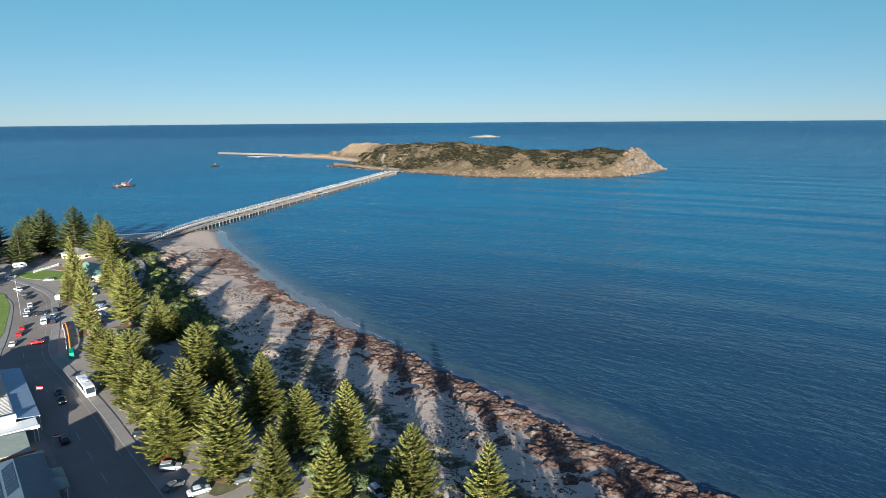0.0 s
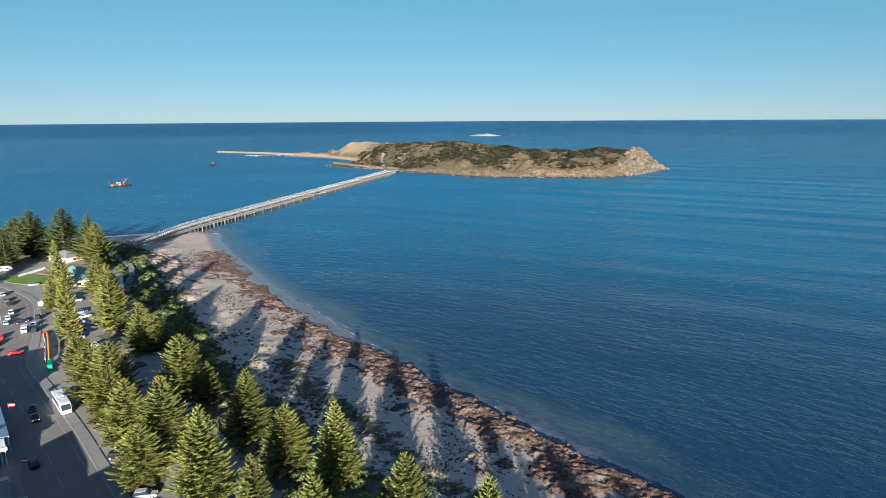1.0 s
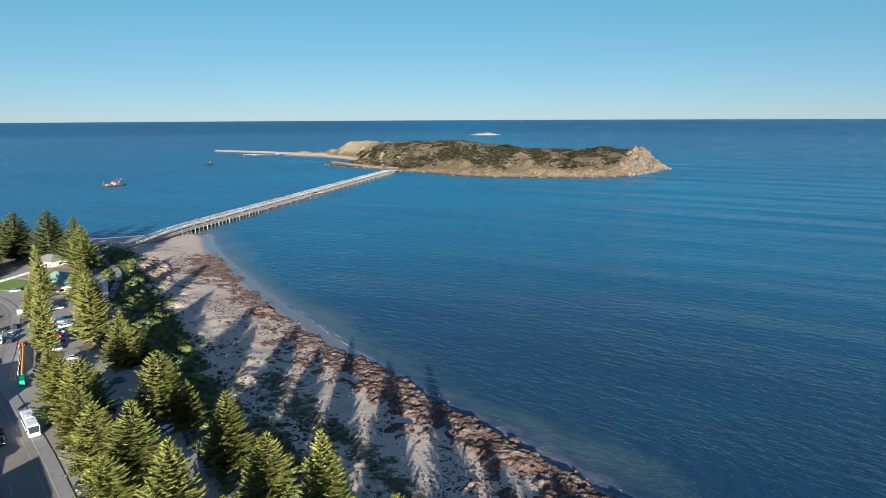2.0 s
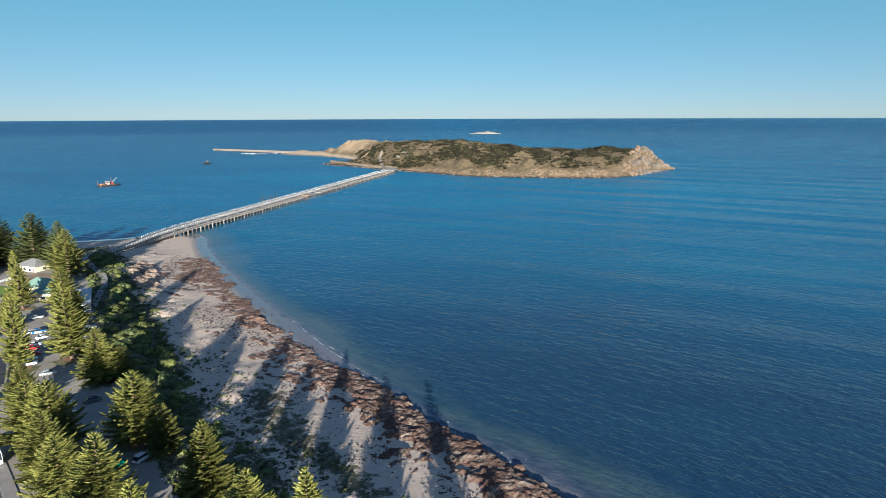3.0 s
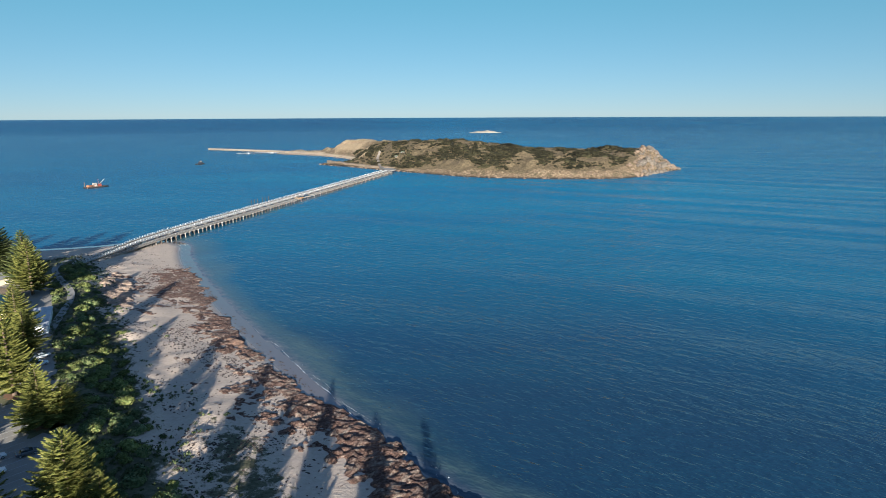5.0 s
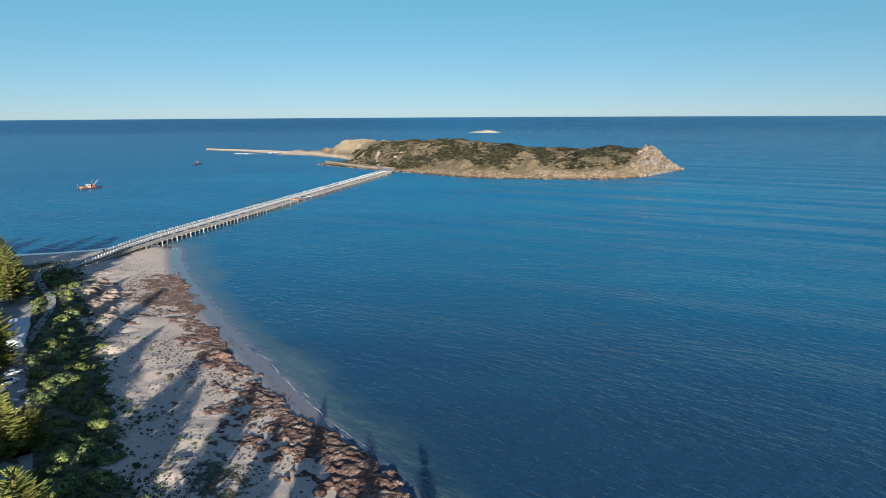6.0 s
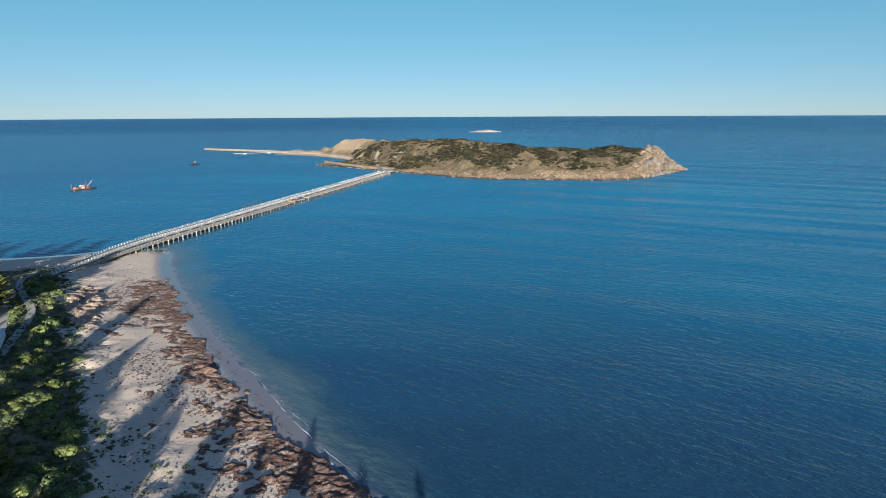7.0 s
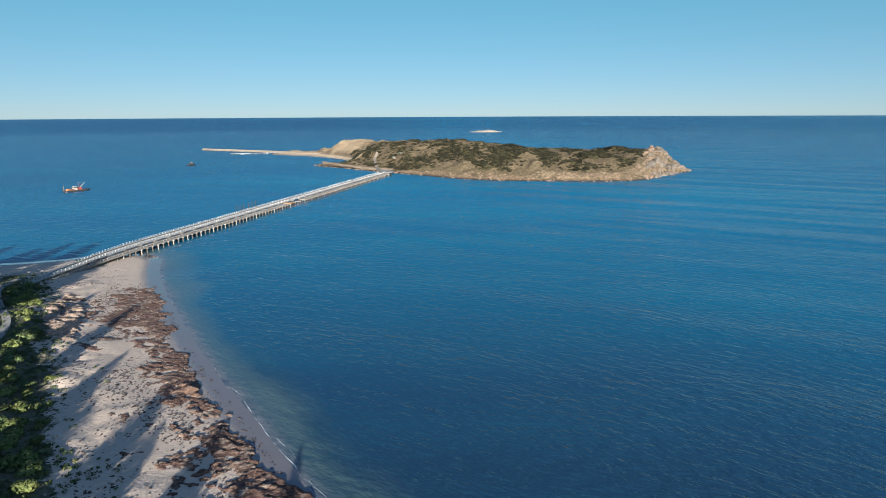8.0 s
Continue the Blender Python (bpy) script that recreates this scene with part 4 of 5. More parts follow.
k0, k1 = np.argmin(np.hypot(SHORE[:, 0] - 100, SHORE[:, 1] - 60)), np.argmin(np.hypot(SHORE[:, 0] + 120, SHORE[:, 1] - 350))
base = SHORE[k0:k1 + 1]
tagged(part("car_park", ribbon(beside(base, 61.5), beside(base, 150), UPLAND + 0.03), PARK), "sun-faded grey asphalt of the foreshore car park", "car park", kind="structure")
KERB = smooth_line([(-40, 88), (-70, 121), (-84, 137), (-106, 160), (-121, 175), (-131, 194), (-151, 226), (-163, 242), (-190, 262), (-235, 288), (-300, 320)], 2)
tagged(part("road", ribbon(KERB, beside(KERB, 12.2), UPLAND + 0.06), ROAD), "dark grey asphalt street curving past the lawn", "road", kind="structure")
tagged(part("pavement", ribbon(beside(KERB, -2.4), beside(KERB, -0.25), UPLAND + 0.16), CONCRETE), "pale concrete footpath along the street", "pavement", kind="structure")
tagged(part("kerb", ribbon(beside(KERB, -0.25), KERB, UPLAND + 0.18), PALE), "pale concrete kerb at the street edge", "kerb", kind="structure")
tagged(part("pavement", ribbon(beside(KERB, 12.2), beside(KERB, 15.0), UPLAND + 0.18), CONCRETE), "concrete footpath in front of the shops", "pavement", kind="structure")
PAINT = plain("road_paint", (0.36, 0.35, 0.33), 0.7, 0, 0.2, 2.0)
TURFM, tnt, tb = shade("mown_turf", 0.95, 0, 0.2)
tnt.links.new(ramp(tnt, noise_of(tnt, 0.25, 6, 0.7), [(0.3, (0.14, 0.20, 0.035)), (0.7, (0.22, 0.28, 0.06))]), tb.inputs["Base Color"])
bump(tnt, tb, noise_of(tnt, 6.0, 3), 0.05)
sheet("lawn", [(-131, 160), (-136, 170), (-147, 194), (-165, 223), (-179, 240), (-192, 246), (-215, 250), (-260, 215), (-240, 150), (-180, 130)], UPLAND + 0.24, TURFM, "bright green mown lawn beside the street", "lawn", thick=0.3)
sheet("lawn", [(-200, 274), (-187, 266), (-174, 262), (-167, 266), (-173, 277), (-192, 282)], UPLAND + 0.22, TURFM, "small green lawn at the street corner", "lawn", thick=0.3)
EARTH = plain("bare_brown_earth", (0.26, 0.19, 0.125), 0.95, 0, 0.35, 0.35, 0.05)
sheet("earth_verge", [(-188, 284), (-176, 278), (-166, 284), (-170, 300), (-184, 302)], UPLAND + 0.2, EARTH, "bare brown earth verge behind the corner lawn", "ground", thick=0.3)
sheet("earth_verge", [(-226, 300), (-206, 296), (-200, 306), (-206, 322), (-232, 322)], UPLAND + 0.2, EARTH, "bare brown earth under the dark pines", "ground", thick=0.3)
lines = thing("road_marking", Matrix.Translation((0, 0, 0)), "worn white painted lines on the street asphalt", "road marking", kind="structure")
mid = beside(KERB, 6.4)
arc = np.concatenate([[0], np.cumsum(np.hypot(*np.diff(mid, axis=0).T))])


def dash(line, arc, s0, s1, w):
    pts = [(np.interp(s, arc, line[:, 0]), np.interp(s, arc, line[:, 1])) for s in np.linspace(s0, s1, 4)]
    part("dash", ribbon(beside(pts, -w / 2), beside(pts, w / 2), UPLAND + 0.07), PAINT, lines)


for s in np.arange(20, 260, 11.0):
    dash(mid, arc, s, s + 5.0, 0.16)
edge = beside(KERB, 1.6)
arc2 = np.concatenate([[0], np.cumsum(np.hypot(*np.diff(edge, axis=0).T))])
for s in np.arange(40, 240, 10.0):
    dash(edge, arc2, s, s + 9.9, 0.12)
bays = thing("parking_bay", Matrix.Translation((0, 0, 0)), "faded white bay lines on the car park", "road marking", kind="structure")
DIRX = Vector((math.cos(radians(48)), math.sin(radians(48)), 0))
ROWX = Vector((-0.58, 0.815, 0))
for k in range(34):
    p = Vector((-62.5, 131, UPLAND + 0.045)) + ROWX * (2.7 * k)
    q = p + DIRX * 4.8
    part("bay_line", ribbon([(p.x, p.y), (q.x, q.y)], [(p.x - 0.1, p.y + 0.1), (q.x - 0.1, q.y + 0.1)], UPLAND + 0.045), PAINT, bays)
for k in range(7):
    p = Vector((-73 + 3.0 * k * 0.6, 128.5 - 2.7 * k, 0))
    part("bay_line", ribbon([(p.x, p.y), (p.x + 4.6, p.y + 0.9)], [(p.x, p.y + 0.14), (p.x + 4.6, p.y + 1.04)], UPLAND + 0.045), PAINT, bays)

# winding footpath to the causeway
b = Build()
A, B = beside(PATH, -1.25), beside(PATH, 1.25)
for i in range(len(PATH) - 1):
    z0, z1 = [max(on_ground(*PATH[j]), on_ground(*A[j]), on_ground(*B[j])) + 0.16 for j in (i, i + 1)]
    q = [(*A[i], z0), (*A[i + 1], z1), (*B[i + 1], z1), (*B[i], z0)]
    b.add(q + [(x, y, z - 0.6) for x, y, z in q], [(0, 1, 2, 3), (1, 0, 4, 5), (3, 2, 6, 7)])
tagged(part("footpath", b, CONCRETE), "pale concrete footpath winding through dune shrubs", "footpath", kind="structure")

# ---- buildings ----
CREAM = plain("cream_render", (0.66, 0.57, 0.42), 0.9, 0, 0.12, 0.5, 0.01)
GREENROOF = plain("sage_green_iron", (0.20, 0.30, 0.235), 0.6, 0, 0.15, 0.6)
GREYROOF = plain("grey_iron", (0.23, 0.225, 0.22), 0.55, 0, 0.15, 0.6)
BLUEROOF = plain("blue_grey_iron", (0.24, 0.31, 0.40), 0.45, 0, 0.12, 0.6)
PALEROOF = plain("weathered_pale_iron", (0.42, 0.40, 0.37), 0.6, 0, 0.18, 0.5)
OLIVEROOF = plain("olive_grey_iron", (0.28, 0.31, 0.26), 0.6, 0, 0.15, 0.6)
NAVYROOF = plain("slate_blue_iron", (0.07, 0.10, 0.14), 0.5, 0, 0.15, 0.6)
ORANGE = plain("terracotta_trim", (0.50, 0.20, 0.08), 0.7, 0, 0.15, 1.0)
GLASS = plain("dark_glass", (0.03, 0.04, 0.05), 0.08, 0, 0.1, 1.0)
PANEL = plain("solar_cells", (0.015, 0.02, 0.035), 0.15, 0, 0.2, 1.0)


def hip_roof(x0, y0, x1, y1, z, rise, over=0.6, ridge=0.45, thick=0.18):
    """A hipped roof over a rectangle with eaves that stand out."""
    x0, y0, x1, y1 = x0 - over, y0 - over, x1 + over, y1 + over
    w, d = x1 - x0, y1 - y0
    cx, cy = (x0 + x1) / 2, (y0 + y1) / 2
    r = max(0.05, (w - d) / 2) if w > d else 0.05
    q = max(0.05, (d - w) / 2) if d > w else 0.05
    base = [(x0, y0, z), (x1, y0, z), (x1, y1, z), (x0, y1, z)]
    if w > d:
        top = [(cx - r, cy, z + rise), (cx + r, cy, z + rise)]
        fs = [(0, 1, 5, 4), (1, 2, 5), (2, 3, 4, 5), (3, 0, 4)]
    else:
        top = [(cx, cy - q, z + rise), (cx, cy + q, z + rise)]
        fs = [(0, 1, 4), (1, 2, 5, 4), (2, 3, 5), (3, 0, 4, 5)]
    low = [(x, y, z - thick) for x, y, _ in base]
    b = Build().add(base + top, fs)
    return b.add(base + low, [(0, 4, 5, 1), (1, 5, 6, 2), (2, 6, 7, 3), (3, 7, 4, 0), (4, 7, 6, 5)])


def window(house, x, y, z, w, h, along_x=True):
    """A framed pane set proud of a wall by a hand's width."""
    e = 0.06
    f = Build().box((x - (w / 2 + 0.1 if along_x else e), y - (e if along_x else w / 2 + 0.1), z), (x + (w / 2 + 0.1 if along_x else e), y + (e if along_x else w / 2 + 0.1), z + h + 0.1))
    win = part("window", f, WHITE, house)
    e = 0.09
    part("pane", Build().box((x - (w / 2 if along_x else e), y - (e if along_x else w / 2), z + 0.1), (x + (w / 2 if along_x else e), y + (e if along_x else w / 2), z + h)), GLASS, win)


def ribs(parent, x0, y0, x1, y1, z, n, material):
    """Standing seams of a flat iron roof."""
    for k in range(n):
        x = x0 + (x1 - x0) * (k + 0.5) / n
        part("roof_seam", Build().box((x - 0.06, y0, z), (x + 0.06, y1, z + 0.09)), material, parent)


def cottage(m, w, d, high, rise, wall, roof, label, name="house"):
    h = thing(name, m, label, "building")
    part("wall", Build().box((-w / 2, -d / 2, -0.3), (w / 2, d / 2, high)), wall, h)
    part("roof", hip_roof(-w / 2, -d / 2, w / 2, d / 2, high, rise), roof, h)
    for x in np.arange(-w / 2 + 2, w / 2 - 1, 3.2):
        window(h, x, -d / 2, 1.0, 1.5, 1.2)
    window(h, w / 2, 0, 1.0, 1.6, 1.2, False)
    part("door", Build().box((w / 2 - 1.6, -d / 2 - 0.08, 0), (w / 2 - 0.7, -d / 2 + 0.02, 2.1)), plain("door_paint", (0.2, 0.12, 0.08)), h)
    return h


cottage(pose(-162.5, 270.5, UPLAND, 0, 0, 8), 10.5, 10, 3.9, 2.8, CREAM, GREENROOF, "cream visitor building with sage-green hipped iron roof", "visitor_building")
cottage(pose(-154.3, 261.4, UPLAND, 0, 0, 8), 9.2, 6, 3.3, 1.7, CREAM, GREENROOF, "cream annexe with low sage-green hipped roof", "annexe")
cottage(pose(-190, 310, UPLAND - 0.6, 0, 0, -20), 12, 9, 3.4, 2.4, CREAM, GREYROOF, "cream house with grey hipped roof among the pines")
shed = thing("kiosk_shed", pose(-136.5, 256, UPLAND - 0.1, 0, 0, 119.0), "long flat-roofed white shed beside the footpath", "shed")
part("wall", Build().box((-12, -2.6, -0.6), (12, 2.6, 2.7)), WHITE, shed)
part("roof", Build().box((-12.3, -2.9, 2.7), (12.3, 2.9, 2.95)), plain("pale_grey_roofing", (0.50, 0.50, 0.52), 0.6, 0, 0.15, 0.7), shed)
part("roof_vent", Build().box((-7, -0.5, 2.95), (-6, 0.5, 3.5)), GREYROOF, shed)
part("door", Build().box((3, 2.6, 0), (5, 2.68, 2.2)), GREYROOF, shed)
part("awning", Build().box((-12, 2.6, 2.3), (-4, 4.2, 2.42)), WHITE, shed)

# the shop with a blue verandah, two storeys at its far end
U = 130.2
shop = thing("shop_building", pose(-91.5, 127.5, UPLAND, 0, 0, U), "white two-storey shop with blue-grey iron verandah", "building")
# local x runs along the street front, local y away from the street
part("wall", Build().box((0, 4.6, -0.3), (36, 20, 4.7)), CREAM, shop)
part("verandah_roof", Build().add([(0, 0, 3.9), (36, 0, 3.9), (36, 4.6, 4.55), (0, 4.6, 4.55), (0, 0, 3.75), (36, 0, 3.75), (36, 4.6, 4.4), (0, 4.6, 4.4)], [(0, 1, 2, 3), (7, 6, 5, 4), (0, 4, 5, 1), (1, 5, 6, 2), (3, 2, 6, 7), (0, 3, 7, 4)]), BLUEROOF, shop)
part("roof", Build().box((0, 4.6, 4.7), (14, 20, 5.0)), PALEROOF, shop)
ribs(shop, 0.3, 4.9, 13.7, 19.8, 5.0, 16, PALEROOF)
part("parapet", Build().box((-0.2, 4.4, 4.7), (0.25, 20.2, 5.7)), WHITE, shop)
part("upper_wall", Build().box((14, 6.4, 4.7), (36, 20, 8.2)), WHITE, shop)
part("upper_roof", hip_roof(14, 6.4, 36, 20, 8.2, 2.0), PALEROOF, shop)
for x in (16, 19, 22, 26, 30, 34):
    window(shop, x, 6.4, 5.6, 1.4, 1.6)
for y in (9, 13, 17):
    window(shop, 14, y, 5.6, 1.2, 1.6, False)
for x in np.arange(0.3, 36.2, 3.95):
    part("verandah_post", Build().box((x - 0.07, 0.1, 0), (x + 0.07, 0.24, 3.8)), WHITE, shop)
for x in np.arange(2, 35, 4.0):
    window(shop, x, 4.6, 0.7, 2.4, 1.9)
part("side_verandah_roof", Build().box((-5.2, 1.0, 3.6), (-0.25, 20, 3.85)), WHITE, shop)
for y in (1.2, 1.9, 7, 7.7, 13, 19):
    part("side_post", Build().box((-5.1, y, 0), (-4.95, y + 0.15, 3.6)), WHITE, shop)
part("fascia", Build().box((-5.35, 0.85, 3.3), (-5.2, 20, 4.0)), WHITE, shop)

cafe = thing("cafe_building", pose(-91.5, 127.5, UPLAND, 0, 0, U), "low cafe with olive iron roof and terracotta trim", "building")
part("wall", Build().box((-14.8, 4.6, -0.3), (-6.6, 18, 3.1)), CREAM, cafe)
part("roof", Build().add([(-15.2, 3.6, 3.2), (-6.4, 3.6, 3.9), (-6.4, 18, 4.6), (-15.2, 18, 3.9), (-15.2, 3.6, 3.0), (-6.4, 3.6, 3.7), (-6.4, 18, 4.4), (-15.2, 18, 3.7)], [(0, 1, 2, 3), (7, 6, 5, 4), (0, 4, 5, 1), (1, 5, 6, 2), (3, 2, 6, 7), (0, 3, 7, 4)]), OLIVEROOF, cafe)
part("gutter", Build().box((-15.5, 3.4, 2.75), (-15.2, 18, 3.2)), ORANGE, cafe)
part("end_trim", Build().box((-15.5, 3.1, 2.6), (-13.0, 3.55, 3.15)), ORANGE, cafe)
part("wall", Build().box((-15.2, 18, -0.3), (-6.0, 30, 4.6)), CREAM, cafe)
for x in (-14.4, -10.6, -6.9):
    part("porch_post", Build().box((x - 0.07, 3.7, 0), (x + 0.07, 3.84, 3.0)), WHITE, cafe)
for x in (-12.4, -8.8):
    window(cafe, x, 4.6, 0.8, 1.8, 1.5)

hall = thing("tavern_building", pose(-91.5, 127.5, UPLAND, 0, 0, U), "large tavern with slate-blue hipped roof, olive end and solar panels", "building")
part("wall", Build().box((-46, 2.6, -0.3), (-20.5, 11.8, 4.2)), CREAM, hall)
part("roof", hip_roof(-46, 2.6, -20.5, 11.8, 4.2, 3.1), NAVYROOF, hall)
part("wall", Build().box((-46, 12.0, -0.3), (-17, 24, 3.6)), CREAM, hall)
part("roof", Build().box((-46.4, 12.45, 3.6), (-16.6, 24.4, 3.85)), PALEROOF, hall)
# low lean-to round the far end, with its painted gutter
part("lean_to_roof", Build().add([(-19.85, 2.0, 4.0), (-19.85, 12.4, 4.0), (-16.4, 14.0, 3.2), (-16.4, 2.0, 3.2), (-19.85, 2.0, 3.8), (-19.85, 12.4, 3.8), (-16.4, 14.0, 3.0), (-16.4, 2.0, 3.0)], [(3, 2, 1, 0), (4, 5, 6, 7), (0, 1, 5, 4), (1, 2, 6, 5), (2, 3, 7, 6), (3, 0, 4, 7)]), OLIVEROOF, hall)
part("gutter", Build().box((-19.8, 1.6, 2.8), (-16.3, 1.95, 3.2)), ORANGE, hall)
for x0, x1 in ((-29.8, -26.2), (-34.2, -30.6)):
    part("porch_roof", hip_roof(x0, 0.2, x1, 4.2, 3.0, 1.5, 0.3), OLIVEROOF, hall)
    for x in (x0 + 0.2, x1 - 0.2):
        part("porch_post", Build().box((x - 0.1, 0.3, 0), (x + 0.1, 0.5, 3.0)), WHITE, hall)
rise = 3.1 / 5.2
for r in range(2):
    for c in range(8):
        x0, y0 = -26.2 - c * 1.35, 11.6 - r * 2.3
        z0, z1 = 4.2 + (12.4 - y0) * rise + 0.1, 4.2 + (12.4 - y0 + 1.8) * rise + 0.1
        quad = [(x0, y0, z0), (x0, y0 - 1.8, z1), (x0 - 1.15, y0 - 1.8, z1), (x0 - 1.15, y0, z0)]
        part("solar_panel", Build().add(quad + [(x, y, z - 0.06) for x, y, z in quad], [(0, 1, 2, 3), (0, 4, 5, 1), (1, 5, 6, 2), (2, 6, 7, 3), (3, 7, 4, 0)]), PANEL, hall)
for x in (-44, -40, -37, -23.5):
    window(hall, x, 2.6, 1.0, 1.8, 1.4)
# stands wholly out of view; added so that its bulk shades the street
unseen = thing("hotel_building", pose(-91.5, 127.5, UPLAND, 0, 0, U), "unseen two-storey cream building added to shade the street", "building")
part("wall", Build().box((-104, 1.5, -0.3), (-49, 13.5, 6.6)), CREAM, unseen)
part("roof", hip_roof(-104, 1.5, -49, 13.5, 6.6, 3.2), GREYROOF, unseen)
for z in (1, 4.2):
    for x in np.arange(-102, -50, 4.0):
        window(unseen, x, 1.5, z, 1.4, 1.7)

# ---- vehicles ----
TYRE = plain("tyre_rubber", (0.02, 0.02, 0.02), 0.8)
LAMP = plain("headlight_lens", (0.7, 0.7, 0.68), 0.15)
RED_LAMP = plain("tail_light_lens", (0.35, 0.02, 0.02), 0.2)
PAINTS = {n: plain(n + "_car_paint", c, 0.25, 0, 0.03, 0.5) for n, c in (("white", (0.78, 0.78, 0.77)), ("silver", (0.42, 0.43, 0.44)), ("black", (0.02, 0.02, 0.022)), ("red", (0.5, 0.02, 0.02)), ("blue", (0.04, 0.16, 0.4)), ("grey", (0.13, 0.135, 0.14)), ("teal", (0.0, 0.17, 0.12)))}


def loft(sections):
    """A skin through cross-sections (x, half width, z low, z high) from end to end."""
    b, ring = Build(), 8
    pts = []
    for x, w, z0, z1 in sections:
        r = min(0.14, (z1 - z0) * 0.35)
        pts += [(x, -w, z0 + r * 0.5), (x, -w, z1 - r), (x, -w + r, z1), (x, w - r, z1), (x, w, z1 - r), (x, w, z0 + r * 0.5), (x, w - r, z0), (x, -w + r, z0)]
    n = len(sections)
    fs = [(k * ring + i, k * ring + (i + 1) % ring, k * ring + ring + (i + 1) % ring, k * ring + ring + i) for k in range(n - 1) for i in range(ring)]
    return b.add(pts, [q[::-1] for q in fs] + [tuple(range(ring)), tuple(range((n - 1) * ring, n * ring))[::-1]])


def wheels(v, xs, w, r):
    for x in xs:
        for y in (-w, w):
            wh = part("wheel", Build().tube((x, y - 0.11, r), (x, y + 0.11, r), r, r, 14), TYRE, v)
            part("rim", Build().tube((x, y - 0.125, r), (x, y + 0.125, r), r * 0.62, r * 0.62, 10), PAINTS["silver"], wh)


def make_car(style, colour):
    v = thing("car", pose(0, 0, -900), f"{colour} {style} parked on grey asphalt", "car", "parked cars")
    p = PAINTS[colour]
    L, hi = {"hatchback": (1.9, 1.42), "sedan": (2.1, 1.4), "wagon": (2.15, 1.6)}[style]
    part("body", loft([(-L, 0.72, 0.35, 0.78), (-L + 0.25, 0.86, 0.28, 0.92), (-0.6, 0.89, 0.22, 0.95), (L * 0.42, 0.88, 0.22, 0.93), (L - 0.3, 0.84, 0.28, 0.78), (L, 0.68, 0.36, 0.62)]), p, v)
    back = {"hatchback": -L + 0.12, "sedan": -L + 0.75, "wagon": -L + 0.08}[style]
    cab = part("cabin_glass", loft([(back, 0.74, 0.85, 0.95), (back + 0.4, 0.70, 0.85, hi - 0.06), (0.25, 0.70, 0.85, hi - 0.06), (L * 0.5, 0.76, 0.85, 0.93)]), GLASS, v)
    part("roof_panel", loft([(back + 0.38, 0.66, hi - 0.1, hi - 0.02), (back + 0.75, 0.68, hi - 0.08, hi), (0.1, 0.68, hi - 0.08, hi), (0.34, 0.64, hi - 0.12, hi - 0.05)]), p, cab)
    wheels(v, (-L * 0.62, L * 0.64), 0.8, 0.32)
    for y in (-0.6, 0.6):
        part("headlight", Build().box((L - 0.22, y - 0.14, 0.58), (L - 0.04, y + 0.14, 0.72)), LAMP, v)
        part("tail_light", Build().box((-L + 0.02, y - 0.12, 0.68), (-L + 0.16, y + 0.12, 0.84)), RED_LAMP, v)
        part("mirror", Build().box((L * 0.36, y * 1.58 - 0.09, 0.92), (L * 0.36 + 0.14, y * 1.58 + 0.09, 1.06)), p, v)
    return v


CARS = [  # x, y, heading, style, colour
    (-120.1, 199.9, 24, "wagon", "white"), (-118, 196.5, 30, "wagon", "white"), (-108.1, 189.8, 30, "sedan", "silver"), (-92.2, 171.2, 50, "wagon", "white"),
    (-88.4, 165.8, 46, "sedan", "white"), (-80, 155.6, 50, "wagon", "black"), (-61.4, 147, 70, "wagon", "white"), (-124.8, 208.6, 30, "hatchback", "red"),
    (-132.4, 223.4, 45, "wagon", "blue"), (-142.7, 238.1, 33, "sedan", "silver"), (-114.5, 220.7, 47, "wagon", "white"), (-103.6, 203.6, 55, "wagon", "white"),
    (-106.5, 208.3, 52, "sedan", "silver"), (-117.5, 226.5, 47, "sedan", "silver"), (-127.8, 218.3, 60, "sedan", "white"), (-67.9, 125.3, 14, "hatchback", "black"), (-61.4, 118.4, 16, "sedan", "black"),
    (-57.1, 114.4, 10, "hatchback", "red"), (-55.4, 111.4, 12, "wagon", "silver"), (-46.4, 103.2, 34, "sedan", "white"), (-51.9, 104.8, 60, "sedan", "grey"),
    (-39.3, 107, 26, "hatchback", "grey"), (-12.7, 102.3, -52, "wagon", "silver"), (-86.7, 173.4, 40, "sedan", "grey"), (-178, 246.4, 150, "wagon", "white"),
    (-166, 234, 138, "sedan", "black"), (-170.5, 238.5, 140, "sedan", "grey"), (-157.8, 223.5, 122, "wagon", "white"), (-154.5, 217.0, 122, "hatchback", "white"), (-151.2, 211.4, 121, "hatchback", "silver"),
    (-147, 212.8, 36, "sedan", "black"), (-140.4, 209.8, 112, "sedan", "white"), (-136.6, 204, 116, "wagon", "black"), (-144, 217.2, 116, "wagon", "black"),
    (-143.2, 197.5, 119, "sedan", "red"), (-140, 191.4, 119, "sedan", "red"), (-135.8, 182, 116, "sedan", "white"), (-129.1, 183.5, 20, "sedan", "red"),
    (-133.1, 222.6, 23, "wagon", "silver"), (-126.2, 211.4, 25, "sedan", "white"), (-120.6, 211.2, 35, "sedan", "silver"), (-121.3, 204.0, 30, "hatchback", "red"),
    (-175, 262, 35, "sedan", "silver"), (-196, 268, 30, "sedan", "white"), (-205, 275, 30, "wagon", "grey"), (-99.5, 146.5, -50, "sedan", "black"), (-96.0, 142.0, -50, "sedan", "black"), (-83.5, 122.5, 130, "wagon", "black"),
]
models = {}
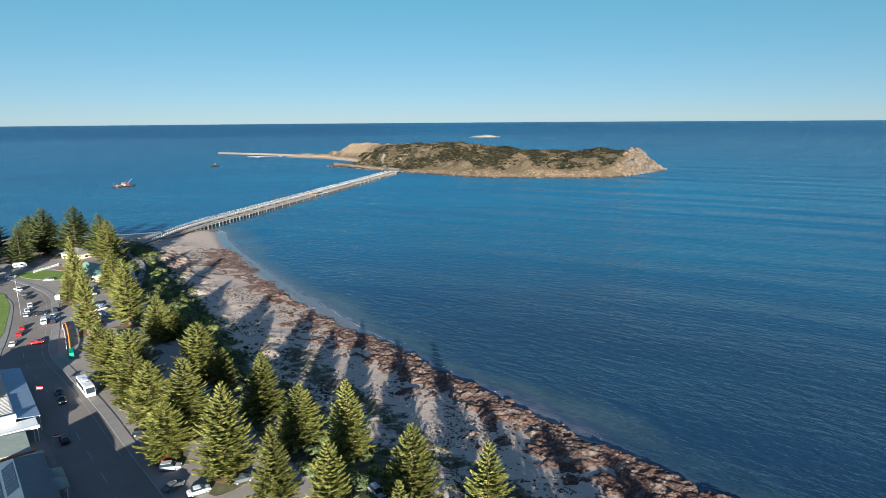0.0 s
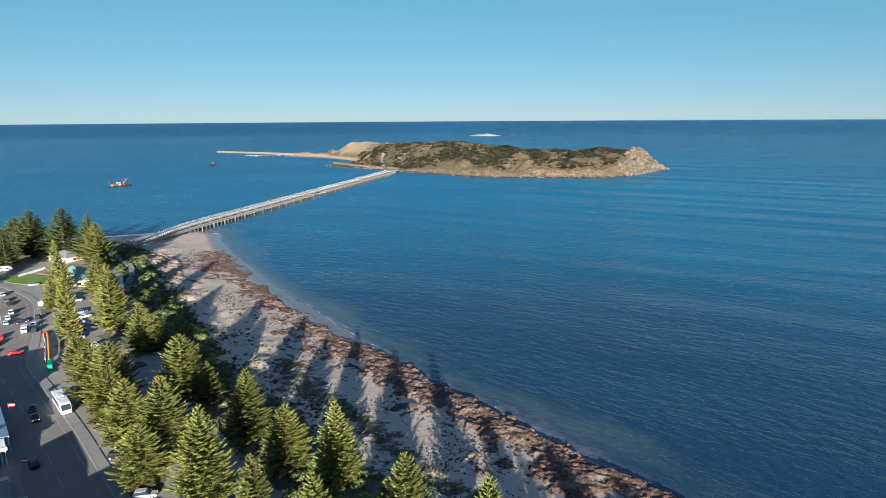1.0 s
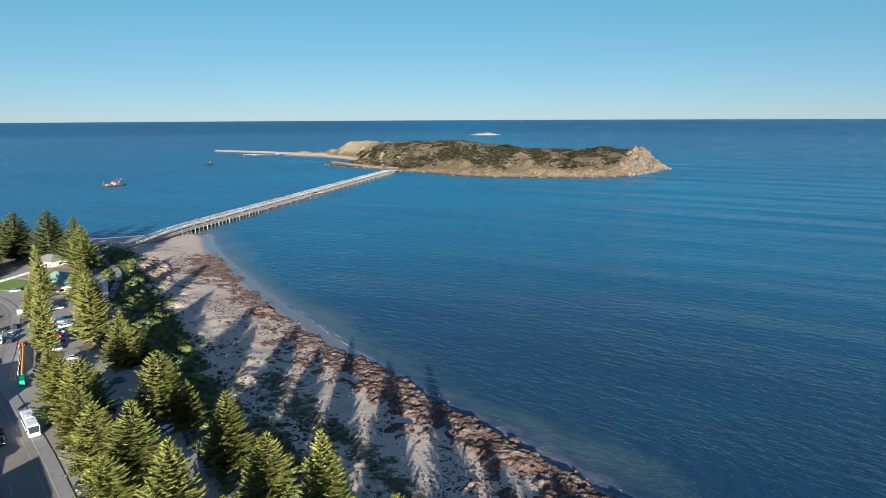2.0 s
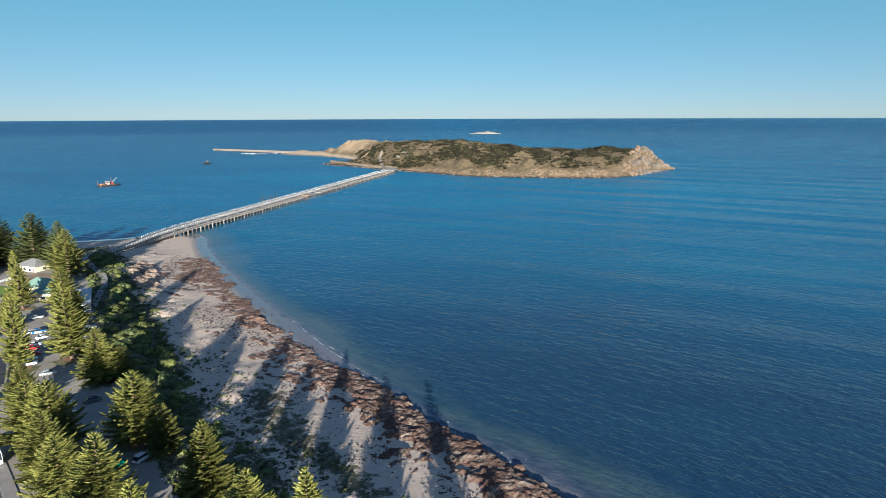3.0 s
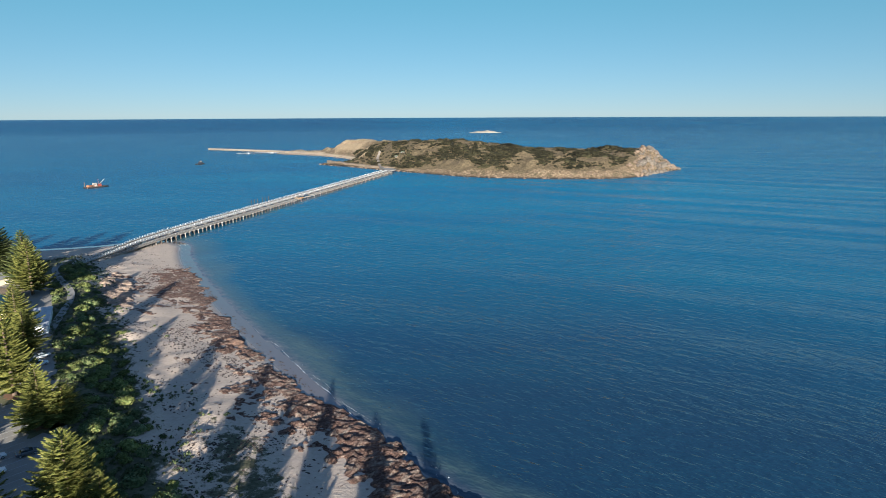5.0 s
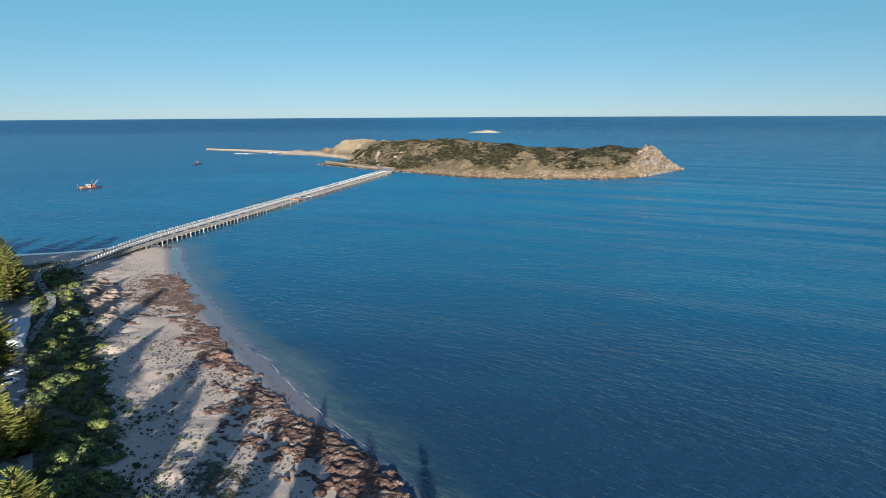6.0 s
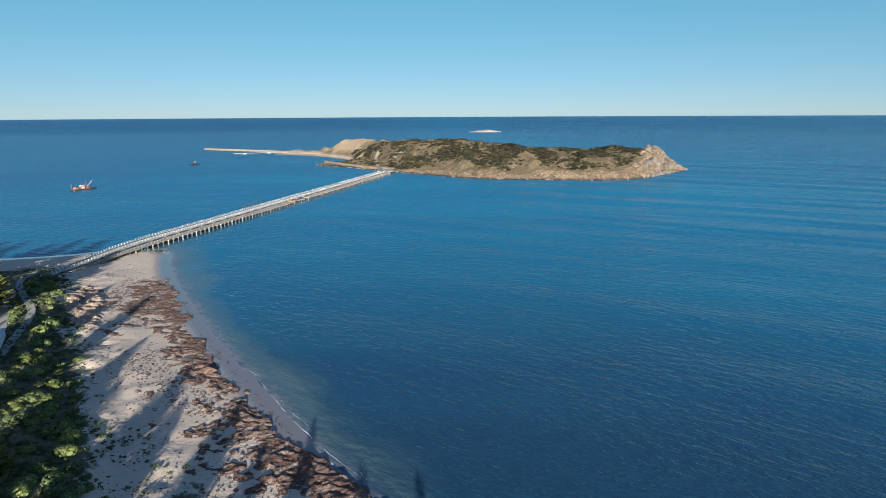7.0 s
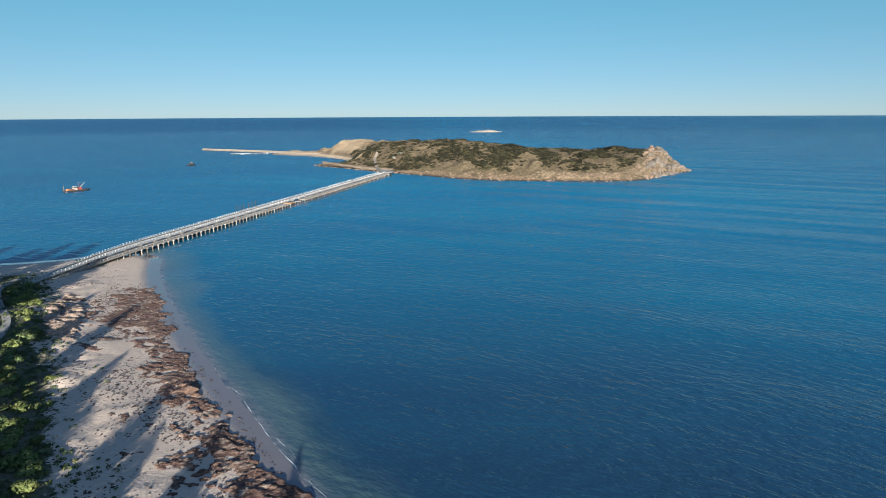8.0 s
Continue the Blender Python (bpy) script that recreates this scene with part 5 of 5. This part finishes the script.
for x, y, h, style, colour in CARS:
    if (style, colour) not in models:
        models[style, colour] = make_car(style, colour)
    copy_thing(models[style, colour], pose(x, y, UPLAND + 0.07 if (x, y) != (-61.4, 147) else UPLAND + 0.04, 0, 0, h))
for t in models.values():
    for o in list(t.children_recursive) + [t]:
        bpy.data.objects.remove(o)


def make_van(m, colour, label):
    v = thing("van", m, label, "van")
    part("body", loft([(-2.45, 0.88, 0.4, 1.8), (-2.4, 0.92, 0.3, 1.95), (1.2, 0.92, 0.3, 1.98), (1.9, 0.9, 0.3, 1.2), (2.4, 0.84, 0.35, 0.95)]), PAINTS[colour], v)
    part("windscreen", Build().add([(1.28, -0.8, 1.86), (1.28, 0.8, 1.86), (1.94, 0.82, 1.22), (1.94, -0.82, 1.22), (1.2, -0.8, 1.8), (1.2, 0.8, 1.8), (1.8, 0.82, 1.1), (1.8, -0.82, 1.1)], [(0, 1, 2, 3)[::-1], (0, 4, 5, 1), (1, 5, 6, 2), (2, 6, 7, 3), (3, 7, 4, 0)]), GLASS, v)
    for y in (-0.93, 0.93):
        part("side_glass", Build().box((-2.1, y - 0.012, 1.2), (1.2, y + 0.012, 1.75)), GLASS, v)
    wheels(v, (-1.5, 1.55), 0.82, 0.34)
    return v


make_van(pose(-139.6, 203.4, UPLAND + 0.07, 0, 0, -60), "white", "white passenger van driving along the street")
make_van(pose(-152.8, 233.8, UPLAND + 0.07, 0, 0, 105), "white", "white passenger van at the street bend")

bus = thing("coach", pose(-93.2, 148.0, UPLAND + 0.07, 0, 0, -48) @ Matrix.Scale(0.94, 4), "white touring coach with dark windows on the street", "bus")
part("body", loft([(-5.4, 1.15, 0.5, 3.0), (-5.3, 1.24, 0.35, 3.15), (4.6, 1.24, 0.35, 3.15), (5.15, 1.22, 0.35, 2.9), (5.45, 1.12, 0.4, 1.3)]), PAINTS["white"], bus)
for y in (-1.25, 1.25):
    for x in np.arange(-4.5, 4.2, 1.75):
        part("side_window", Build().box((x - 0.78, y - 0.015, 1.55), (x + 0.78, y + 0.015, 2.6)), GLASS, bus)
part("windscreen", Build().add([(5.2, -1.08, 2.85), (5.2, 1.08, 2.85), (5.46, 1.02, 1.35), (5.46, -1.02, 1.35), (5.0, -1.08, 2.8), (5.0, 1.08, 2.8), (5.2, 1.02, 1.3), (5.2, -1.02, 1.3)], [(3, 2, 1, 0), (0, 1, 5, 4), (1, 2, 6, 5), (2, 3, 7, 6), (3, 0, 4, 7)]), GLASS, bus)
for x in (-2.6, 1.2):
    part("roof_hatch", Build().box((x - 0.4, -0.4, 3.14), (x + 0.4, 0.4, 3.24)), PAINTS["silver"], bus)
part("air_conditioner", Build().box((-1.6, -0.7, 3.13), (0.2, 0.7, 3.36), None, 0.9), PAINTS["white"], bus)
for y in (-0.85, 0.85):
    part("headlight", Build().box((5.3, y - 0.16, 0.75), (5.5, y + 0.16, 0.95)), LAMP, bus)
for y in (-1.45, 1.45):
    part("mirror", Build().box((5.1, y - 0.1, 1.9), (5.25, y + 0.1, 2.3)), TYRE, bus)
wheels(bus, (-3.1, 3.4), 1.08, 0.48)

trailer = thing("covered_trailer", pose(-65.2, 144.2, UPLAND, 0, 0, 30), "small trailer under a teal green tarpaulin", "trailer")
part("tarpaulin", loft([(-1.5, 0.8, 0.5, 1.2), (-1.3, 0.9, 0.4, 1.5), (1.3, 0.9, 0.4, 1.45), (1.5, 0.8, 0.5, 1.15)]), PAINTS["teal"], trailer)
wheels(trailer, (0.0,), 0.85, 0.3)
part("drawbar", Build().tube((1.4, 0, 0.5), (2.4, 0, 0.35), 0.05), GREYROOF, trailer)

# ---- street furniture ----
STEEL = plain("galvanised_steel", (0.45, 0.46, 0.47), 0.4, 0.6, 0.1, 1.0)


def street_lamp(m, high):
    v = thing("street_lamp", m, "galvanised street lamp with curved arm", "street lamp", "street lamps")
    part("pole", Build().tube((0, 0, 0), (0, 0, high), 0.1, 0.06, 8), STEEL, v)
    part("arm", Build().path([(0, 0, high), (0.6, 0, high + 0.45), (1.6, 0, high + 0.55)], 0.045), STEEL, v)
    part("lantern", Build().box((1.4, -0.15, high + 0.42), (2.2, 0.15, high + 0.58), None, 0.8), PAINTS["silver"], v)
    return v


for x, y, h, r in ((-153.5, 212, 9.0, -30), (-137, 176, 8.0, -30), (-171, 236, 9, -40)):
    street_lamp(pose(x, y, UPLAND + 0.1, 0, 0, r), h)


fence = thing("picket_fence", pose(-191, 276, UPLAND + 0.1, 0, 0, 82), "low white picket fence beside the side road", "fence")
for z in (0.35, 0.85):
    part("rail", Build().box((0, -0.03, z), (16, 0.03, z + 0.09)), WHITE, fence)
picket = Build().box((-0.09, -0.05, 0), (0.09, 0.03, 1.1), None, 0.8).mesh("picket")
picket.materials.append(WHITE)
for k in range(46):
    o = part("picket", picket, None, fence)
    o.matrix_local = pose(0.2 + 0.347 * k, 0, 0)

caravan = thing("caravan", pose(-205, 287.5, UPLAND + 0.07, 0, 0, 30), "white caravan parked under the dark pines", "caravan")
part("body", loft([(-2.9, 1.0, 0.7, 2.2), (-2.6, 1.12, 0.5, 2.6), (2.4, 1.12, 0.5, 2.6), (2.9, 1.0, 0.7, 1.9)]), PAINTS["white"], caravan)
for x in (-1.4, 0.9):
    part("side_window", Build().box((x - 0.6, -1.14, 1.4), (x + 0.6, 1.14, 2.0)), GLASS, caravan)
wheels(caravan, (-0.3,), 1.0, 0.34)
part("drawbar", Build().tube((2.8, 0, 0.6), (4.0, 0, 0.45), 0.06), STEEL, caravan)


def flag(m):
    v = thing("banner_flag", m, "small red and white banner flag on a pole", "flag", "banner flags")
    part("pole", Build().tube((0, 0, 0), (0, 0, 3.6), 0.03), STEEL, v)
    n = 6
    for name, z0, z1, mat in (("cloth", 2.6, 3.4, PAINTS["red"]), ("cloth_band", 2.85, 3.15, PAINTS["white"])):
        e = 0.0 if name == "cloth" else 0.02
        pts = [(0.05 + 1.3 * i / n, 0.12 * math.sin(i * 1.1) + s * (0.012 + e), z) for s in (-1, 1) for z in (z0, z1) for i in range(n + 1)]
        k = n + 1
        fs = [(i, i + 1, k + i + 1, k + i) for i in range(n)] + [(3 * k + i, 3 * k + i + 1, 2 * k + i + 1, 2 * k + i) for i in range(n)]
        part(name, Build().add(pts, fs), mat, v)


flag(pose(-101.5, 141.5, UPLAND + 1.0, 0, 0, 20))
flag(pose(-83.5, 119, UPLAND + 0.1, 0, 0, 30))

# long painted play wall with a yellow slide rail
play = thing("play_structure", Matrix.Translation((0, 0, 0)), "long colourful playground barrier with yellow-orange rail", "play equipment")
PLAY = smooth_line([(-130.5, 200.5), (-127, 196), (-120, 185.5), (-110.5, 170.5)], 2)
parc = np.concatenate([[0], np.cumsum(np.hypot(*np.diff(PLAY, axis=0).T))])
YELLOW = plain("yellow_plastic", (0.75, 0.36, 0.02), 0.45, 0, 0.05)
GREENP = plain("green_plastic", (0.02, 0.35, 0.14), 0.45, 0, 0.05)
order = ["red", "white", "blue", "red", "white", "white", "red", "blue", "white", "red", "red", "white", "blue", "white"]
for k in range(14):
    s = 1.5 + k * (parc[-1] - 8) / 14
    x, y = np.interp(s, parc, PLAY[:, 0]) - 0.9, np.interp(s, parc, PLAY[:, 1]) - 0.5
    part("panel", Build().box((-0.75, -0.08, 0.1), (0.75, 0.08, 1.5), pose(x, y, UPLAND + 0.1, 0, 0, -57)), PAINTS[order[k]], play)
b = Build()
top = [(np.interp(s, parc, PLAY[:, 0]), np.interp(s, parc, PLAY[:, 1]), UPLAND + 0.9 + 0.9 * math.sin(3.14 * min(1, max(0.05, s / parc[-1])))) for s in np.linspace(0.5, parc[-1] - 6, 14)]
b.path(top, 0.3, 8)
part("slide_rail", b, YELLOW, play)
part("end_block", Build().box((-2.6, -0.6, 0), (2.6, 0.6, 1.7), pose(-111.8, 172.8, UPLAND + 0.1, 0, 0, -57), 0.9), GREENP, play)
part("ramp", Build().box((-1.2, -0.9, 0), (1.2, 0.9, 0.6), pose(-131, 201.5, UPLAND + 0.1, 0, 0, -57)), plain("orange_red_plastic", (0.55, 0.12, 0.03), 0.5), play)


# ---- boats ----
RUST = plain("rusty_orange_paint", (0.15, 0.08, 0.045), 0.7, 0, 0.3, 0.5)
HULL = plain("black_hull_paint", (0.025, 0.025, 0.028), 0.5, 0, 0.2, 0.4)
REDP = plain("red_machine_paint", (0.22, 0.05, 0.035), 0.6, 0, 0.2, 0.4)


def hull(L, w, high, mat, v, name="hull"):
    part(name, loft([(-L / 2, w * 0.42, -0.6, high), (-L / 2 + 1.5, w / 2, -1, high), (L * 0.28, w / 2, -1, high), (L * 0.43, w * 0.38, -0.8, high + 0.3), (L / 2, w * 0.1, -0.2, high + 0.6)]), mat, v)


barge = thing("crane_barge", pose(-376, 722, 0, 0, 0, 58) @ Matrix.Scale(0.70, 4), "rusty work barge with crane and grey boom at anchor", "barge")
hull(36, 12, 1.9, HULL, barge)
part("deck", Build().box((-16.5, -5.4, 1.9), (11, 5.4, 2.15)), RUST, barge)
part("wheelhouse", Build().box((-5, -3, 2.15), (0, 3, 7.4), None, 0.92), plain("grimy_white_paint", (0.36, 0.30, 0.26), 0.7, 0, 0.2, 0.4), barge)
part("wheelhouse_window", Build().box((-4.9, -3.02, 5.4), (-0.1, 3.02, 6.3)), GLASS, barge)
part("crane_house", Build().box((2, -2.2, 2.15), (7, 2.2, 5.6), None, 0.95), REDP, barge)
part("crane_boom", Build().tube((5, 0, 5), (13.5, 0, 12.5), 0.55, 0.3, 6), plain("grey_boom_paint", (0.3, 0.29, 0.28), 0.6), barge)
part("crane_mast", Build().tube((4, 0, 5.4), (3, 0, 12.5), 0.3, 0.2, 6), REDP, barge)
part("stay_wire", Build().tube((3, 0, 12.4), (13.4, 0, 12.4), 0.08, 0.08, 4), STEEL, barge)
rng = random.Random(33)
for k in range(9):
    x, y, s = rng.uniform(-15, -6), rng.uniform(-4, 4), rng.uniform(0.9, 1.9)
    part("deck_cargo", Build().box((x - s, y - s * 0.6, 2.15), (x + s, y + s * 0.6, 2.15 + s * 1.3)), (RUST, ORANGE, RUST, REDP)[k % 4], barge)
for x in (-15.5, 9.5):
    part("spud_leg", Build().tube((x, 5.0, 0), (x, 5.0, 9), 0.4, 0.4, 8), RUST, barge)

tug = thing("tug_boat", pose(-386, 1040, 0, 0, 0, 60) @ Matrix.Scale(0.72, 4), "small dark tug boat with a funnel", "boat")
hull(22, 7.5, 2.2, HULL, tug)
part("deckhouse", Build().box((-4, -2.4, 2.2), (5, 2.4, 5), None, 0.95), plain("dark_blue_paint", (0.03, 0.035, 0.05), 0.6), tug)
part("wheelhouse", Build().box((0, -1.8, 5), (4.2, 1.8, 7.6), None, 0.9), plain("dull_grey_paint", (0.16, 0.15, 0.14), 0.6), tug)
part("funnel", Build().tube((-2.4, 0, 5), (-2.6, 0, 8.2), 0.8, 0.65, 8), HULL, tug)
part("mast", Build().tube((1, 0, 7.6), (1, 0, 13), 0.14, 0.08, 6), HULL, tug)

jetty = thing("pontoon_jetty", Matrix.Translation((0, 0, 0)), "pontoon jetty on piles beside the breakwater", "jetty")
A, B = Vector((-412, 1296, 0)), Vector((-318, 1333, 0))
d = (B - A).normalized()
n = Vector((-d.y, d.x, 0))
m = Matrix.Translation((A + B) / 2) @ d.to_track_quat("X", "Z").to_matrix().to_4x4()
part("deck", Build().box((-50, -2.4, 1.6), (50, 2.4, 2.2), m), PALE, jetty)
for k in range(20):
    x = -49 + 5.15 * k
    part("pile", Build().tube(m @ Vector((x, -2.2, -2)), m @ Vector((x, -2.2, 3.6)), 0.4, 0.4, 7), DARKWOOD, jetty)
for k, x in enumerate((-28, 18)):
    v = thing("moored_boat", m @ pose(x, -6.5, 0), "small grey boat moored at the jetty", "boat", "moored boats")
    hull(9, 3, 1.2, PAINTS["grey"], v)
    part("cabin", Build().box((-1.5, -1.1, 1.2), (1.6, 1.1, 2.6), None, 0.85), PAINTS["silver"], v)
    part("mast", Build().tube((0.3, 0, 2.5), (0.3, 0, 6), 0.07, 0.05, 5), STEEL, v)

# ---- island road and huts ----
def drape(line, w, lift):
    a, c = beside(line, -w / 2), beside(line, w / 2)
    za, zc = island_z(a[:, 0], a[:, 1])[0], island_z(c[:, 0], c[:, 1])[0]
    zz = np.maximum(np.maximum(za, zc), 4.0) + lift
    pts = [(*a[i], zz[i]) for i in range(len(a))] + [(*c[i], zz[i]) for i in range(len(c))] + [(*a[i], zz[i] - 4) for i in range(len(a))] + [(*c[i], zz[i] - 4) for i in range(len(c))]
    k = len(a)
    fs = []
    for i in range(k - 1):
        fs += [(i, i + 1, k + i + 1, k + i), (2 * k + i, 2 * k + i + 1, i + 1, i), (k + i, k + i + 1, 3 * k + i + 1, 3 * k + i)]
    return Build().add(pts, fs)


TRACK = plain("pale_gravel_track", (0.24, 0.2, 0.16), 0.95, 0, 0.15, 0.2)
tagged(part("island_road", drape(smooth_line([(-72, 888), (-80, 906), (-86, 930), (-92, 960), (-98, 992), (-93, 1012)], 2), 3.6, 0.5), TRACK), "pale track climbing from the causeway end", "road", kind="structure")
tagged(part("island_road", drape(smooth_line([(-64, 922), (-95, 940), (-122, 975), (-152, 1010), (-185, 1060)], 2), 4.2, 0.3), plain("brown_rock_shelf", (0.19, 0.145, 0.1), 0.95, 0, 0.4, 0.1, 0.3)), "brown shore track along the island", "road", kind="structure")
DULL = plain("dull_stone_wall", (0.13, 0.11, 0.08), 0.9)
DULLROOF = plain("dull_green_roof", (0.13, 0.15, 0.1), 0.8)
for x, y, w, r in ((-66, 958, 5.5, 10), (-57, 962, 7, -15)):
    z = float(island_z(np.array([x * 1.0]), np.array([y * 1.0]))[0][0])
    cottage(pose(x, y, z - 0.3, 0, 0, r), w * 0.8, 4, 2.6, 1.2, DULL, DULLROOF, "small stone island building with grey-green roof", "island_building")

# ---- beach details ----
# sandstone outcrop behind the beach
X, Y = np.meshgrid(np.arange(-166, -118, 0.7), np.arange(284, 344, 0.7))
U2 = (X + 141) * 0.45 - (Y - 314) * -0.893
V2 = (X + 141) * 0.893 + (Y - 314) * 0.45
E2 = 1 - (V2 / 7.5) ** 2 - ((U2 + 1) / 19.0) ** 2 + 0.35 * wobble(X, Y, 9.0, 71.0)
H2 = np.clip(E2, -1, 0.6) * 1.6 + (0.5 - np.abs(wobble(X, Y, 3.6, 72.0, 5)) * 1.5) * 1.6 * (E2 > -0.2) - 0.5
me = grid_mesh("sandstone_outcrop", X, Y, ground_z(X, Y) + np.maximum(H2, -1.2), False)
tagged(part("sandstone_outcrop", me, plain("pink_sandstone", (0.38, 0.275, 0.2), 0.95, 0, 0.5, 0.6, 0.4)), "weathered pinkish sandstone outcrop above the beach", "rock", kind="structure")

# dry weed scraps strewn over the sand
b = Build()
rng = random.Random(55)
T = np.array([(rng.uniform(-190, 60), rng.uniform(95, 400)) for _ in range(120000)])
TD, TN = inland(T[:, 0], T[:, 1]), wobble(T[:, 0], T[:, 1], 12.0, 73.0)
TZ = ground_z(T[:, 0], T[:, 1], TD)
for (x, y), d, nn, z in zip(T, TD, TN, TZ):
    if 2.5 < d < 46 and rng.random() < ((2.6 if 13 < d < 25 and y < 275 else 1.9 if y < 215 else 1.0 if d < 30 else 0.5) if 13 < d < 44 else 0.7 if y > 200 else 0.25) * np.clip(0.35 + 1.5 * nn, 0.03, 1) * (0.15 if y > 362 else 1):
        r = rng.uniform(0.1, 0.46) ** 1.25
        a = rng.uniform(0, 3.14)
        k = 5
        L = rng.uniform(1.0, 2.4)
        pts = []
        for q in range(k):
            u, w = math.cos(6.283 * q / k) * r * L * rng.uniform(0.7, 1.2), math.sin(6.283 * q / k) * r * rng.uniform(0.7, 1.2)
            pts.append((x + u * math.cos(a) - w * math.sin(a), y + u * math.sin(a) + w * math.cos(a), z - 0.05))
        pts.append((x, y, z + r * 0.55))
        b.add(pts, [(q, (q + 1) % k, k) for q in range(k)])
tagged(part("weed_scraps", b, plain("dark_dry_weed", (0.055, 0.038, 0.03), 0.95, 0, 0.3, 0.5)), "dark scraps of dry seaweed strewn over sand", "seaweed", kind="stuff")

# lone rocks at the waterline
REDROCK = plain("red_brown_rock", (0.20, 0.12, 0.08), 0.95, 0, 0.5, 0.8, 0.3)
for x, y, r, mat in ((17.5, 153, 1.5, REDROCK), (-69, 252, 2.2, REDROCK), (-66, 249, 1.4, REDROCK), (-72, 255, 1.5, REDROCK)):
    b = Build()
    boulder(b, rng, (x, y, max(on_ground(x, y), 0)), r, 0.6)
    tagged(part("beach_rock", b, mat), "rough orange-brown rock at the waterline", "rock", "beach rocks")
b = Build()
for k in range(60):
    t = k / 60
    x, y = -196 - 14 * t + rng.uniform(-2, 2), 386 - 18 * t + rng.uniform(-2.5, 2.5)
    boulder(b, rng, (x, y, on_ground(x, y)), rng.uniform(0.5, 1.3), 0.8)
tagged(part("revetment_rocks", b, plain("pale_rock", (0.55, 0.47, 0.38), 0.95, 0, 0.3, 0.5)), "pale rock revetment beside the causeway ramp", "rocks", kind="stuff")

# breaking foam along the waterline: a thin ribbon with gaps, and lacy shreds behind it
FOAM = plain("sea_foam", (0.54, 0.57, 0.60), 0.7, 0, 0.15, 2.0)
b = Build()
arc = np.concatenate([[0], np.cumsum(np.hypot(*np.diff(SHORE, axis=0).T))])
S = np.arange(0, arc[-1], 0.5)
SX, SY = np.interp(S, arc, SHORE[:, 0]), np.interp(S, arc, SHORE[:, 1])
TX, TY = np.gradient(SX), np.gradient(SY)
TL = np.hypot(TX, TY) + 1e-9
NX, NY = -TY / TL, TX / TL
AMT = np.interp(SY, [60, 150, 188, 198, 225, 245, 262, 300, 400], [0, 0, 0.1, 1.0, 0.9, 0.45, 0.3, 0.25, 0.15])
for lane, (base, gain, seed) in enumerate(((-0.5, 1.0, 81.0), (-1.7, 0.45, 82.0))):
    OFF = base + 1.2 * wobble(S, S * 0, 14.0, seed, 5)
    WID = (AMT * gain * (0.75 + 1.0 * wobble(S, S * 0, 4.0, seed + 3, 4)) - 0.2) * 0.25
    for i in range(len(S) - 1):
        if WID[i] > 0.02 and WID[i + 1] > 0.02 and SX[i] > -170 and 60 < SY[i] < 425:
            q = []
            for j in (i, i + 1):
                for e in (-0.5, 0.0, 0.5):
                    o = OFF[j] + e * WID[j]
                    q.append((SX[j] + NX[j] * o, SY[j] + NY[j] * o, 0.05 if e else 0.05 + 0.25 * WID[j]))
            b.add(q, [(0, 1, 4, 3), (1, 2, 5, 4)])
# lacy splashes against the seaweed bank
rng = random.Random(91)
for k in range(4200):
    i = rng.randrange(len(S))
    if not (70 < SY[i] < 200):
        continue
    w = math.sin(S[i] * 0.23) + 0.8 * math.sin(S[i] * 0.071 + 2)
    if rng.random() > 0.15 + 0.5 * w:
        continue
    o = -abs(rng.gauss(0, 2.6)) - 0.3
    r, L, a0 = rng.uniform(0.02, 0.065), rng.uniform(2, 8), rng.gauss(0, 0.5)
    tx, ty = TX[i] / TL[i], TY[i] / TL[i]
    tx, ty = tx * math.cos(a0) - ty * math.sin(a0), tx * math.sin(a0) + ty * math.cos(a0)
    cx, cy = SX[i] + NX[i] * o, SY[i] + NY[i] * o
    ring = [(cx + tx * r * L * math.cos(a) - ty * r * math.sin(a), cy + ty * r * L * math.cos(a) + tx * r * math.sin(a), 0.04) for a in (0, 1.2, 2.4, 3.6, 4.9)]
    b.add(ring + [(cx, cy, 0.09)], [(j, (j + 1) % 5, 5) for j in range(5)])
tagged(part("foam", b, FOAM), "thin broken line of white foam at the waterline", "foam", kind="stuff")

# bark litter and grass round the feet of the pines
b, g2 = Build(), Build()
rng = random.Random(66)
for x, y, tip, kind, wide in PINES:
    if y > 290 or inland([x], [y])[0] < 57:
        continue
    for build, r, h in ((g2, rng.uniform(3.6, 5.0), 0.09), (b, rng.uniform(1.8, 2.8), 0.12)):
        n = 22
        ring = [(x + math.cos(6.283 * i / n) * r * rng.uniform(0.55, 1.3), y + math.sin(6.283 * i / n) * r * rng.uniform(0.55, 1.3)) for i in range(n)]
        build.add([(*p, UPLAND + h) for p in ring] + [(*p, UPLAND - 0.1) for p in ring], [tuple(range(n))] + [(i, n + i, n + (i + 1) % n, (i + 1) % n) for i in range(n)])
tagged(part("tree_bed_grass", g2, plain("dry_bed_grass", (0.13, 0.125, 0.06), 0.95, 0, 0.5, 0.5, 0.05)), "rough dry grass beds round the pine trunks", "grass", kind="stuff")
tagged(part("bark_litter", b, plain("bark_litter", (0.22, 0.12, 0.065), 0.95, 0, 0.35, 0.8, 0.05)), "reddish-brown bark litter under the pines", "litter", kind="stuff")
